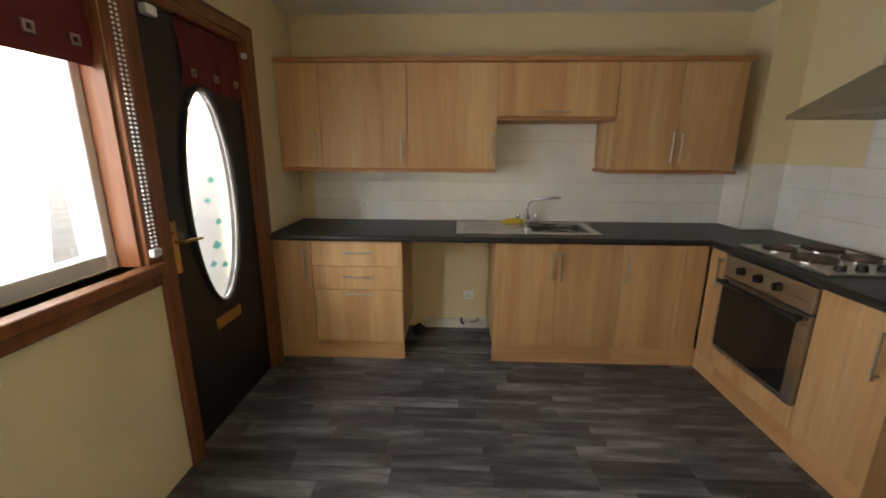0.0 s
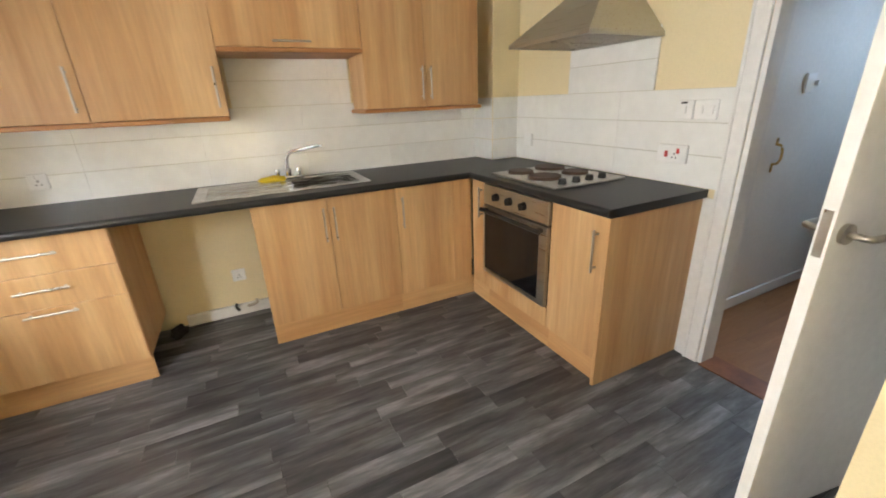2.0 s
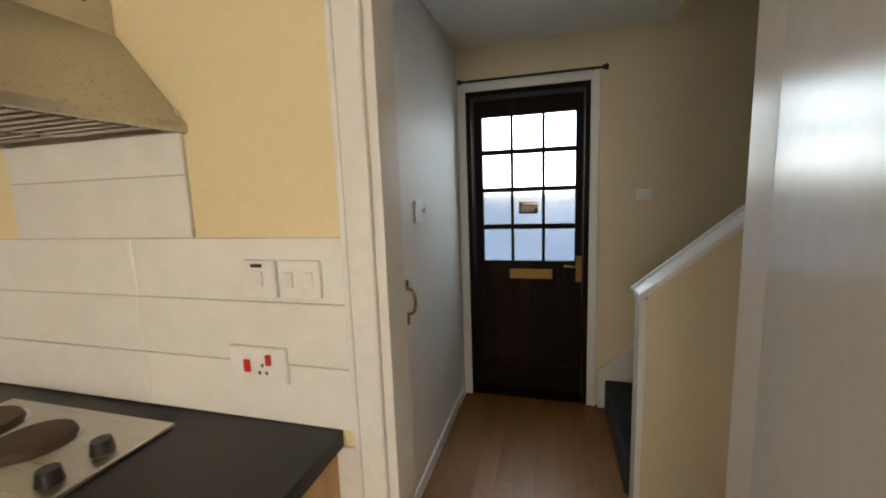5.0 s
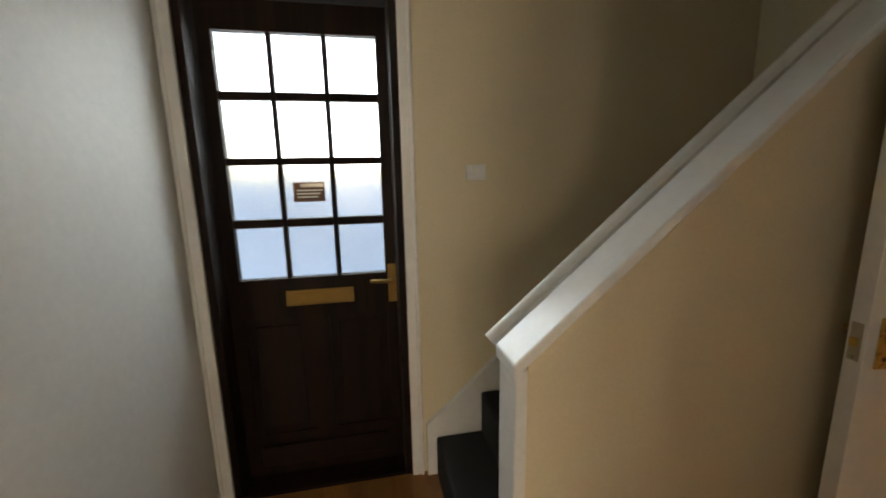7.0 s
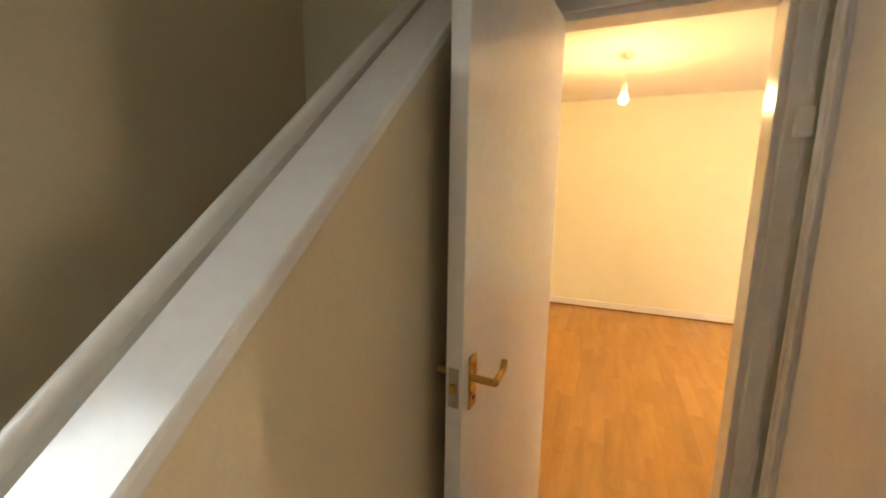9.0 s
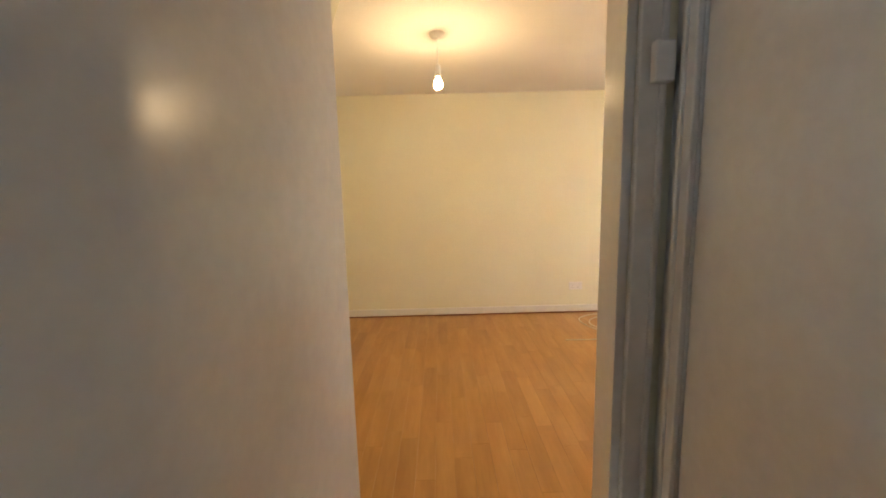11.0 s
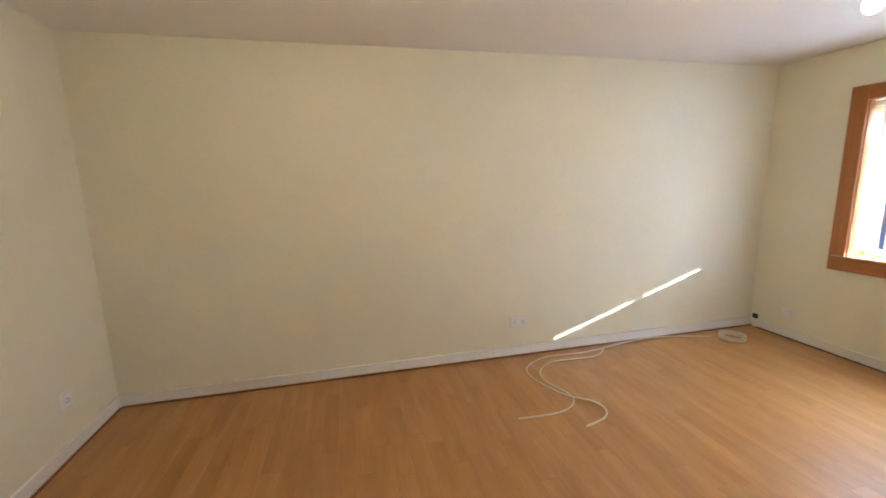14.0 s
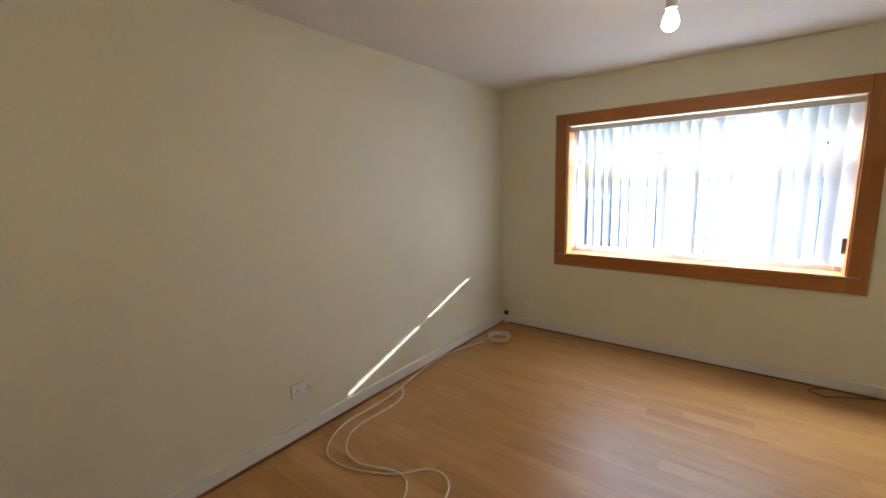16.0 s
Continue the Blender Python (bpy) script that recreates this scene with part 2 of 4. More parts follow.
def finish(ob_name, bm, material, smooth=False):
    bmesh.ops.recalc_face_normals(bm, faces=bm.faces)
    me = bpy.data.meshes.new(ob_name)
    bm.to_mesh(me)
    bm.free()
    me.materials.append(material)
    if smooth:
        for f in me.polygons:
            f.use_smooth = True
        me.set_sharp_from_angle(angle=radians(40))
    return new(ob_name, me)


def structure(name, bm, material, label, category):
    ob = finish(name, bm, material)
    AT[ob] = Vector()
    return tagged(ob, label, category, kind="structure")


def thing(name, label, category, at=(0, 0, 0), turn=None, group="", kind=""):
    """An Empty at the thing's base. With a turn its parts are given in its own axes."""
    e = new(name)
    e.location = at
    e.empty_display_size = 0.1
    if turn is not None:
        e.rotation_euler = (0, 0, radians(turn))
    AT[e] = Vector(at) if turn is None else Vector()
    return tagged(e, label, category, group, kind)


def part(name, bm, material, parent, label="", smooth=False):
    ob = finish(name, bm, material, smooth)
    ob.parent = parent
    ob.location = -AT[parent]
    AT[ob] = Vector()
    if label:
        ob["label"] = label
    return ob


def single(name, bm, material, label, category, group="", smooth=False):
    ob = finish(name, bm, material, smooth)
    AT[ob] = Vector()
    return tagged(ob, label, category, group)


def B(*a):
    return box(bmesh.new(), *a)


def wall_with_holes(name, axis, at0, at1, span, height, holes, material, label):
    """A wall between at0 and at1 across its axis; holes are (from, to, sill, head)."""
    bm = bmesh.new()

    def blk(a, b, z0, z1):
        if b - a > 1e-4 and z1 - z0 > 1e-4:
            box(bm, *((at0, at1, a, b) if axis == "x" else (a, b, at0, at1)), z0, z1)
    cur = span[0]
    for a, b, z0, z1 in sorted(holes):
        blk(cur, a, 0, height)
        blk(a, b, 0, z0)
        blk(a, b, z1, height)
        cur = b
    blk(cur, span[1], 0, height)
    return structure(name, bm, material, label, "wall")


H = 2.38
KX0, KX1 = -0.04, 3.42      # kitchen, rear wall to hall wall
HX0, FX, LX1 = 3.52, 5.34, 5.44        # hall faces
NY = -1.63                  # hall, north wall
LY0, LY1 = -4.24, -7.59     # living room
LX0 = 0.08

# ---- structure: kitchen ----
wall_with_holes("wall_kitchen_north", "y", 0, 0.12, (-0.3, 3.52), H, [], CREAM, "cream painted kitchen wall behind the units")
wall_with_holes("wall_kitchen_west", "x", -0.3, KX0, (-4.12, 0), H, [(-1.52, -0.70, 0, 2.05), (-3.3, -1.66, 1.0, 2.08)], CREAM, "cream painted outer wall with door and window")
wall_with_holes("wall_kitchen_east", "x", KX1, HX0, (-2.718, 0), H, [(-2.62, -1.89, 0, 2.02)], CREAM, "cream painted wall between kitchen and hall")
wall_with_holes("wall_kitchen_south", "y", -4.12, -4.02, (KX0, 2.62), H, [], CREAM, "cream painted south wall of kitchen")
wall_with_holes("wall_cupboard_west", "x", 2.60, 2.68, (-4.12, -2.685), H, [], CREAM, "cream painted side wall of built-in cupboard")
wall_with_holes("wall_cupboard_north", "y", -2.80, -2.72, (2.68, 3.5), H, [(2.72, 3.38, 0.0, 2.0)], GLOSS, "white gloss painted frame of built-in cupboard")
structure("ceiling_kitchen", B(-0.3, 3.52, -4.12, 0.12, H, H + 0.1), CEIL, "white painted kitchen ceiling", "ceiling")
structure("floor_kitchen", B(-0.3, 3.47, -4.12, 0.12, -0.1, -0.005), DIRT, "sub-floor under grey vinyl planks", "floor")
structure("wall_pipe_boxing", B(3.19, 3.418, -0.26, -0.001, 0.90, H - 0.002), CREAM, "cream painted pipe boxing in kitchen corner", "wall")

# ---- structure: hall ----
wall_with_holes("wall_hall_north", "y", NY, NY + 0.1, (HX0, FX), H, [], HALL_N, "off-white painted hall wall with faint panel edge")
wall_with_holes("wall_front", "x", FX, FX + 0.3, (-4.14, NY + 0.1), 3.6, [(-2.47, -1.69, 0, 2.10)], HALL_PAINT, "cream painted front wall with glazed door")
wall_with_holes("wall_hall_west", "x", HX0 - 0.02, HX0, (-4.14, -2.718), H, [(-4.05, -3.44, 0, 2.02)], GLOSS, "white painted hall wall round cupboard")
wall_with_holes("wall_living_north", "y", LY0, -4.14, (-0.02, 4.42), H, [(3.605, 4.29, 0, 2.0)], CREAM_LR, "cream painted wall with living room doorway")
structure("wall_front_upper", B(FX, FX + 0.3, -7.7, -4.14, H + 0.1, 3.6), HALL_PAINT, "cream painted upper front wall", "wall")
structure("ceiling_hall", B(HX0, 4.42, -4.24, NY + 0.1, H + 0.001, H + 0.1), CEIL, "white painted hall ceiling", "ceiling")
structure("ceiling_hall_porch", B(4.421, FX, -2.95, NY + 0.1, H + 0.001, H + 0.1), CEIL, "white painted ceiling over front door", "ceiling")
structure("ceiling_stairwell", B(4.42, FX, -7.7, -2.95, 3.5, 3.6), CEIL, "white stairwell ceiling", "ceiling")
wall_with_holes("wall_stair_upper", "x", 4.40, 4.42, (-7.7, -2.95), 3.5, [(-7.7, -2.95, 0, H + 0.1)], HALL_PAINT, "cream painted upper stair wall")
structure("wall_stair_head", B(4.42, FX, -2.95, -2.9, H, 3.5), HALL_PAINT, "cream bulkhead above stair foot", "wall")
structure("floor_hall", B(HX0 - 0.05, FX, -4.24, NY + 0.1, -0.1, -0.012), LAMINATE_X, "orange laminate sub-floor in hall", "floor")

# ---- structure: living room ----
wall_with_holes("wall_living_west", "x", -0.2, LX0, (-7.7, LY0), H, [(-6.91, -4.99, 0.80, 1.98)], CREAM_LR, "cream painted wall with wide window")
wall_with_holes("wall_living_south", "y", LY1 - 0.11, LY1, (LX0, LX1 + 0.02), H, [], CREAM_LR, "cream painted long living room wall")
structure("wall_living_east", B(LX1, LX1 + 0.2, LY1 - 0.1, -4.1, 0, H + 0.1), CREAM_LR, "cream painted living room end wall", "wall")
structure("ceiling_living", B(-0.2, LX1, LY1 - 0.1, LY0, H + 0.002, H + 0.1), CEIL, "white painted living room ceiling", "ceiling")
structure("floor_living", B(-0.1, LX1, LY1 - 0.1, LY0 + 0.1, -0.1, -0.012), LAMINATE, "laminate sub-floor of living room", "floor")
# boxing under the stairs, sloping up to the ceiling
structure("wall_stair_boxing", prism(bmesh.new(), [(-4.24, 1.24), (-5.38, H), (-4.24, H)], "x", 4.46, LX1 - 0.002), CREAM_LR, "cream sloping boxing under the stairs", "wall")
structure("wall_under_stairs", B(4.42, LX1, -4.24, -4.14, 0, 2.3), CREAM_LR, "cream painted wall closing off stairs", "wall")


def skirting(name, boxes, label="white gloss skirting board"):
    bm = bmesh.new()
    for b in boxes:
        box(bm, *b, 0.004)
    return structure(name, bm, GLOSS, label, "skirting board")


skirting("baseboard_living_south", [(LX0, LX1 - 0.002, LY1, LY1 + 0.016, 0, 0.085)])
skirting("baseboard_living_west", [(LX0, LX0 + 0.016, LY1 + 0.017, LY0 - 0.02, 0, 0.085)])
skirting("baseboard_living_east", [(LX1 - 0.016, LX1, LY1 + 0.017, LY0 - 0.11, 0, 0.085)])
for nm, b in (("trim_floor_bead_south", (LX0 + 0.016, LX1 - 0.03, LY1 + 0.0165, LY1 + 0.03, 0, 0.013)), ("trim_floor_bead_east", (LX1 - 0.03, LX1 - 0.0165, LY1 + 0.03, LY0 - 0.11, 0, 0.013))):
    structure(nm, B(*b, 0.003), FRAMEWOOD, "brown floor beading along skirting", "beading")
skirting("baseboard_hall_north", [(HX0 + 0.09, FX - 0.02, NY - 0.014, NY, 0, 0.075)])
skirting("baseboard_stair_wall", [(4.388, 4.402, -4.10, -2.63, 0, 0.075)])


def architrave(name, axis, at, side, a, b, head, w, material, label, t=0.018):
    """A door's face frame: two uprights and a head on the face of a wall."""
    bm = bmesh.new()
    f = sorted((at, at + side * t))
    f2 = sorted((at, at + side * (t + 0.006)))
    for u0, u1, z0, z1 in ((a - w, a, 0, head + w), (b, b + w, 0, head + w), (a, b, head, head + w)):
        box(bm, *((f[0], f[1], u0, u1) if axis == "x" else (u0, u1, f[0], f[1])), z0, z1, 0.004)
    g = 0.018
    for u0, u1, z0, z1 in ((a - w + 0.003, a - w + g, 0, head + w - 0.003), (b + w - g, b + w - 0.003, 0, head + w - 0.003), (a - w + g, b + w - g, head + w - g, head + w - 0.003)):
        box(bm, *((f2[0], f2[1], u0, u1) if axis == "x" else (u0, u1, f2[0], f2[1])), z0, z1, 0.004)
    return structure(name, bm, material, label, "door frame")


def lining(name, axis, lo, hi, a, b, head, material, label, t=0.022):
    bm = bmesh.new()
    for u0, u1, z0, z1 in ((a, a + t, 0, head), (b - t, b, 0, head), (a + t, b - t, head - t, head)):
        box(bm, *((lo, hi, u0, u1) if axis == "x" else (u0, u1, lo, hi)), z0, z1, 0.002)
    return structure(name, bm, material, label, "door frame")


architrave("trim_kitchen_doorway", "x", KX1, -1, -2.62, -1.89, 2.02, 0.075, GLOSS, "white gloss architrave round kitchen doorway")
architrave("trim_hall_doorway", "x", HX0, 1, -2.62, -1.89, 2.02, 0.06, GLOSS, "white gloss architrave on hall side")
lining("trim_kitchen_door_lining", "x", KX1 - 0.002, HX0 + 0.002, -2.62, -1.89, 2.02, GLOSS, "white gloss door lining")
architrave("trim_living_doorway", "y", -4.14, 1, 3.605, 4.29, 2.0, 0.06, GLOSS, "white gloss architrave round living room doorway")
lining("trim_living_door_lining", "y", LY0 - 0.002, -4.138, 3.605, 4.29, 2.0, GLOSS, "white gloss living room door lining")
architrave("trim_front_door", "x", FX, -1, -2.47, -1.69, 2.10, 0.055, GLOSS, "white gloss frame round front door")
lining("trim_front_door_lining", "x", FX - 0.004, FX + 0.2, -2.47, -1.69, 2.10, DARKWOOD, "dark brown stained front door frame", 0.03)
architrave("trim_rear_door", "x", KX0, 1, -1.52, -0.70, 2.05, 0.075, FRAMEWOOD, "brown stained frame round black door")
lining("trim_rear_door_lining", "x", -0.2, KX0 + 0.002, -1.52, -0.70, 2.05, FRAMEWOOD, "brown stained door lining", 0.03)
structure("trim_unit_filler", B(KX1 - 0.008, KX1 - 0.0005, -1.8145, -1.7635, 0.0, 0.871, 0.002), GLOSS, "white painted strip between unit and door frame", "trim")
structure("trim_threshold", B(3.40, 3.54, -2.60, -1.91, -0.004, 0.006), FRAMEWOOD, "brown threshold strip between vinyl and laminate", "threshold")

# ---- kitchen: window and its blind ----
win = thing("window_1", "white plastic kitchen window in brown stained surround", "window", (-0.2, -2.48, 1.0), kind="structure")
bm = bmesh.new()
for y0, y1, z0, z1 in ((-3.3, -3.24, 1.0, 2.08), (-1.72, -1.66, 1.0, 2.08), (-3.24, -1.72, 1.0, 1.06), (-3.24, -1.72, 2.02, 2.08), (-2.52, -2.46, 1.06, 2.02)):
    box(bm, -0.2, -0.13, y0, y1, z0, z1, 0.006)
part("window_frame", bm, UPVC, win)
for y0, y1 in ((-3.24, -2.52), (-2.46, -1.72)):
    g = part("pane", B(-0.172, -0.166, y0, y1, 1.06, 2.02), GLASS, win)
    g.visible_shadow = False
part("window_sill", B(-0.13, 0.015, -3.36, -1.60, 0.955, 1.0, 0.008), FRAMEWOOD, win, "brown stained window board")
bm = bmesh.new()
box(bm, KX0, KX0 + 0.02, -1.66, -1.60, 1.0, 2.14, 0.004)
box(bm, KX0, KX0 + 0.02, -3.36, -3.30, 1.0, 2.14, 0.004)
box(bm, KX0, KX0 + 0.02, -3.30, -1.66, 2.08, 2.14, 0.004)
box(bm, KX0, KX0 + 0.018, -3.36, -1.60, 0.90, 0.955, 0.004)
box(bm, -0.13, KX0, -1.68, -1.662, 1.0, 2.08)
part("surround", bm, FRAMEWOOD, win)


def fabric_blind(name, x, y0, y1, z0, z1, label, folds):
    t = thing(name, label, "blind", (x, (y0 + y1) / 2, z0))
    bm = bmesh.new()
    n, k = 40, folds
    rows = []
    for j in range(k * 4 + 1):
        z = z0 + (z1 - z0) * j / (k * 4)
        off = 0.012 * abs(math.sin(j / 4 * math.pi))
        rows.append([bm.verts.new((x + off + 0.004 * math.sin(i * 0.9 + j), y0 + (y1 - y0) * i / n, z)) for i in range(n + 1)])
    back = [[bm.verts.new(v.co - Vector((0.003, 0, 0))) for v in r] for r in rows]
    for grid in (rows, back):
        for a, b in zip(grid, grid[1:]):
            for i in range(n):
                bm.faces.new((a[i], a[i + 1], b[i + 1], b[i]))
    part("fabric", bm, RED, t, "dark maroon gathered fabric", True)
    part("headrail", B(x - 0.02, x + 0.025, y0, y1, z1, z1 + 0.03, 0.005), RED, t)
    count = max(2, round((y1 - y0) / 0.15))
    first = None
    for i in range(count):
        yy = y1 - 0.07 - i * (y1 - y0 - 0.14) / (count - 1)
        zz = z0 + 0.07
        bm = bmesh.new()
        for a, b, c, d in ((-0.017, -0.009, -0.017, 0.017), (0.009, 0.017, -0.017, 0.017), (-0.009, 0.009, 0.009, 0.017), (-0.009, 0.009, -0.017, -0.009)):
            box(bm, x + 0.014, x + 0.020, yy + a, yy + b, zz + c, zz + d)
        part("square_eyelet", bm, SATIN, t, "square metal eyelet")
    return t


rb = fabric_blind("roman_blind", -0.075, -3.28, -1.68, 1.72, 2.05, "maroon roman blind pulled up over kitchen window", 2)
fabric_blind("door_blind", -0.065, -1.24, -0.74, 1.72, 2.01, "maroon blind rolled up on black back door", 1)

bm = bmesh.new()
for i in range(62):
    for dy in (0.0, 0.022):
        bmesh.ops.create_icosphere(bm, subdivisions=1, radius=0.0055, matrix=Matrix.Translation((-0.008, -1.643 + dy, 1.06 + i * 0.0165)))
part("bead_chain", bm, UPVC, rb, "white beaded cord", True)
part("cord_weight", B(-0.02, 0.004, -1.655, -1.61, 1.03, 1.062, 0.005), UPVC, rb)

# ---- kitchen: black back door ----
bd = thing("door_1", "black back door with tall oval glass", "door", (-0.09, -1.11, 0), kind="structure")
bm = bmesh.new()
Y0, Y1, Z1 = -1.488, -0.732, 2.018
cy, cz, ry, rz = -1.115, 1.19, 0.20, 0.54
N = 48
outer, inner = [], []
for i in range(N):
    a = math.tau * i / N
    c, s = math.cos(a), math.sin(a)
    k = min((Y1 - cy) / c if c > 1e-6 else ((Y0 - cy) / c if c < -1e-6 else 9), (Z1 - cz) / s if s > 1e-6 else ((0.008 - cz) / s if s < -1e-6 else 9))
    outer.append((cy + c * k, cz + s * k))
    inner.append((cy + ry * c, cz + rz * s))
for q in ((Y0, Z1), (Y1, Z1), (Y0, 0.008), (Y1, 0.008)):
    i = min(range(N), key=lambda j: (outer[j][0] - q[0]) ** 2 + (outer[j][1] - q[1]) ** 2)
    outer[i] = q
lay = {}
for xx in (-0.11, -0.066):
    lay[xx] = ([bm.verts.new((xx, *q)) for q in outer], [bm.verts.new((xx, *q)) for q in inner])
for i in range(N):
    j = (i + 1) % N
    for xx in lay:
        o, n_ = lay[xx]
        bm.faces.new((o[i], o[j], n_[j], n_[i]))
    for w in (0, 1):
        a, b = lay[-0.11][w], lay[-0.066][w]
        bm.faces.new((a[i], a[j], b[j], b[i]))
leaf = part("leaf", bm, BLACKDOOR, bd)
ring = [(-0.062, cy + (ry + 0.008) * math.cos(math.tau * i / 64), cz + (rz + 0.008) * math.sin(math.tau * i / 64)) for i in range(65)]
part("oval_bead", tube(bmesh.new(), ring, 0.014), BLACKDOOR, bd, "black moulded oval bead", True)
ring = [(-0.07, cy + (ry - 0.012) * math.cos(math.tau * i / 64), cz + (rz - 0.012) * math.sin(math.tau * i / 64)) for i in range(65)]
part("lead_strip", tube(bmesh.new(), ring, 0.005), SATIN, bd, "grey lead edging", True)
bm = prism(bmesh.new(), [(cy + ry * math.cos(math.tau * i / 48), cz + rz * math.sin(math.tau * i / 48)) for i in range(48)], "x", -0.092, -0.086)
g = part("pane", bm, glazing("door_oval_glass", 0.12, (1, 1, 1), 0.2), bd)
g.visible_shadow = False
TEAL = glazing("teal_leaded_glass", 0.1, (0.15, 0.55, 0.5))
for dy, dz, s in ((0.02, 0.1, 0.03), (-0.03, 0.0, 0.025), (0.04, -0.12, 0.03), (0.0, -0.24, 0.04), (-0.05, -0.33, 0.03), (0.05, -0.36, 0.03)):
    bm = prism(bmesh.new(), [(cy + dy - s, cz + dz), (cy + dy, cz + dz + s * 0.7), (cy + dy + s, cz + dz), (cy + dy, cz + dz - s * 0.5)], "x", -0.083, -0.080)
    part("leaded_motif", bm, TEAL, bd, "teal glass leaf motif")
bm = B(-0.066, -0.058, -1.468, -1.428, 0.90, 1.14, 0.003)
hp = part("handle_plate", bm, BRASS, bd, "brass back plate")
part("lever", tube(bmesh.new(), [(-0.06, -1.448, 1.045), (-0.015, -1.448, 1.045), (-0.012, -1.43, 1.047), (-0.012, -1.33, 1.04)], 0.008), BRASS, hp, "brass lever handle", True)
bm = B(-0.066, -0.058, -1.235, -1.005, 0.52, 0.58, 0.004)
part("letter_plate", bm, BRASS, bd, "brass letter plate")
part("blind_bracket", B(-0.066, -0.03, -1.44, -1.38, 1.96, 2.0, 0.006), UPVC, bd)
part("blind_bracket", B(-0.04, -0.015, -0.745, -0.715, 1.94, 1.97, 0.006), UPVC, bd)

# ---- kitchen: units ----
WY = -0.59     # face of the sink run
WX = 2.80      # face of the hob run


def bar_handle(parent, axis, x, y, z, length, upright):
    """A slim bowed bar on two posts. axis: the way the front looks."""
    h = length / 2
    o = 0.028
    if axis == "y":
        ends = [(x, y, z - h), (x, y, z + h)] if upright else [(x - h, y, z), (x + h, y, z)]
        out = Vector((0, -o, 0))
    else:
        ends = [(x, y, z - h), (x, y, z + h)] if upright else [(x, y - h, z), (x, y + h, z)]
        out = Vector((-o, 0, 0))
    a, b = Vector(ends[0]), Vector(ends[1])
    d = (b - a).normalized()
    bm = tube(bmesh.new(), [a + out - d * 0.02, b + out + d * 0.02], 0.006, 10)
    rod(bm, a, a + out, 0.005, 8)
    rod(bm, b, b + out, 0.005, 8)
    return part("handle", bm, SATIN, parent, "satin steel bar handle", True)


def front_y(parent, name, x0, x1, z0, z1, y, handle=None):
    d = part(name, B(x0 + 0.0015, x1 - 0.0015, y, y + 0.018, z0 + 0.0015, z1 - 0.0015, 0.002), BEECH, parent)
    if handle:
        hx, hz, up = handle
        bar_handle(d, "y", hx, y, hz, 0.16, up)
    return d


def base_unit(x0, x1, label):
    t = thing("base_cabinet", label, "kitchen cabinet", ((x0 + x1) / 2, -0.3, 0), group="base units of the sink run")
    bm = bmesh.new()
    box(bm, x0, x0 + 0.018, WY + 0.019, -0.03, 0.135, 0.868)
    box(bm, x1 - 0.018, x1, WY + 0.019, -0.03, 0.135, 0.868)
    box(bm, x0 + 0.018, x1 - 0.018, WY + 0.019, -0.03, 0.135, 0.153)
    box(bm, x0 + 0.018, x1 - 0.018, -0.05, -0.03, 0.153, 0.868)
    part("carcass", bm, BEECH, t)
    return t


X = (-0.035, 0.215, 0.825, 1.44, 1.842, 2.26, 2.66)
u = base_unit(X[0], X[1], "narrow beech base cabinet beside the back door")
front_y(u, "door", X[0], X[1], 0.14, 0.866, WY, (X[1] - 0.04, 0.71, True))
part("plinth", B(X[0], X[1], -0.56, -0.545, 0, 0.134), BEECH_X, u)
u = base_unit(X[1], X[2], "beech drawer unit with two drawers over a deep drawer")
front_y(u, "drawer_front", X[1], X[2], 0.69, 0.866, WY, ((X[1] + X[2]) / 2 + 0.01, 0.79, False))
front_y(u, "drawer_front", X[1], X[2], 0.525, 0.69, WY, ((X[1] + X[2]) / 2 + 0.01, 0.622, False))
front_y(u, "drawer_front", X[1], X[2], 0.14, 0.525, WY, ((X[1] + X[2]) / 2 + 0.01, 0.502, False))
part("plinth", B(X[1], X[2], -0.56, -0.545, 0, 0.134), BEECH_X, u)
u = base_unit(X[3], X[5], "double beech sink cabinet with two doors")
front_y(u, "door", X[3], X[4], 0.14, 0.866, WY, (X[4] - 0.03, 0.71, True))
front_y(u, "door", X[4], X[5], 0.14, 0.866, WY, (X[4] + 0.03, 0.71, True))
part("plinth", B(X[3], X[5], -0.56, -0.545, 0, 0.134), BEECH_X, u)
u = base_unit(X[5], X[6] + 0.02, "beech base cabinet by the corner")
front_y(u, "door", X[5], X[6], 0.14, 0.866, WY, (X[5] + 0.035, 0.71, True))
part("corner_post", B(X[6], WX, WY, WY + 0.018, 0.14, 0.866, 0.001), BEECH, u)
part("plinth", B(X[5], WX + 0.03, -0.56, -0.545, 0, 0.134), BEECH_X, u)


def front_x(parent, name, y0, y1, z0, z1, x, handle=None):
    d = part(name, B(x, x + 0.018, y0 + 0.0015, y1 - 0.0015, z0 + 0.0015, z1 - 0.0015, 0.002), BEECH, parent)
    if handle:
        bar_handle(d, "x", x, handle[0], handle[1], 0.16, True)
    return d


u = thing("base_cabinet", "slim beech corner cabinet beside the oven", "kitchen cabinet", (3.1, -0.68, 0), group="base units of the hob run")
part("carcass", B(WX + 0.019, 3.40, -0.775, -0.61, 0.135, 0.868), BEECH, u)
front_x(u, "door", -0.775, -0.612, 0.14, 0.866, WX, (-0.735, 0.73))
part("plinth", B(WX + 0.03, WX + 0.045, -0.775, -0.562, 0, 0.134), BEECH_Y, u)
u = thing("oven_housing", "beech housing cabinet round built-in oven", "kitchen cabinet", (3.1, -1.08, 0))
bm = bmesh.new()
box(bm, WX + 0.019, 3.40, -0.793, -0.777, 0.135, 0.868)
box(bm, WX + 0.019, 3.40, -1.393, -1.377, 0.135, 0.868)
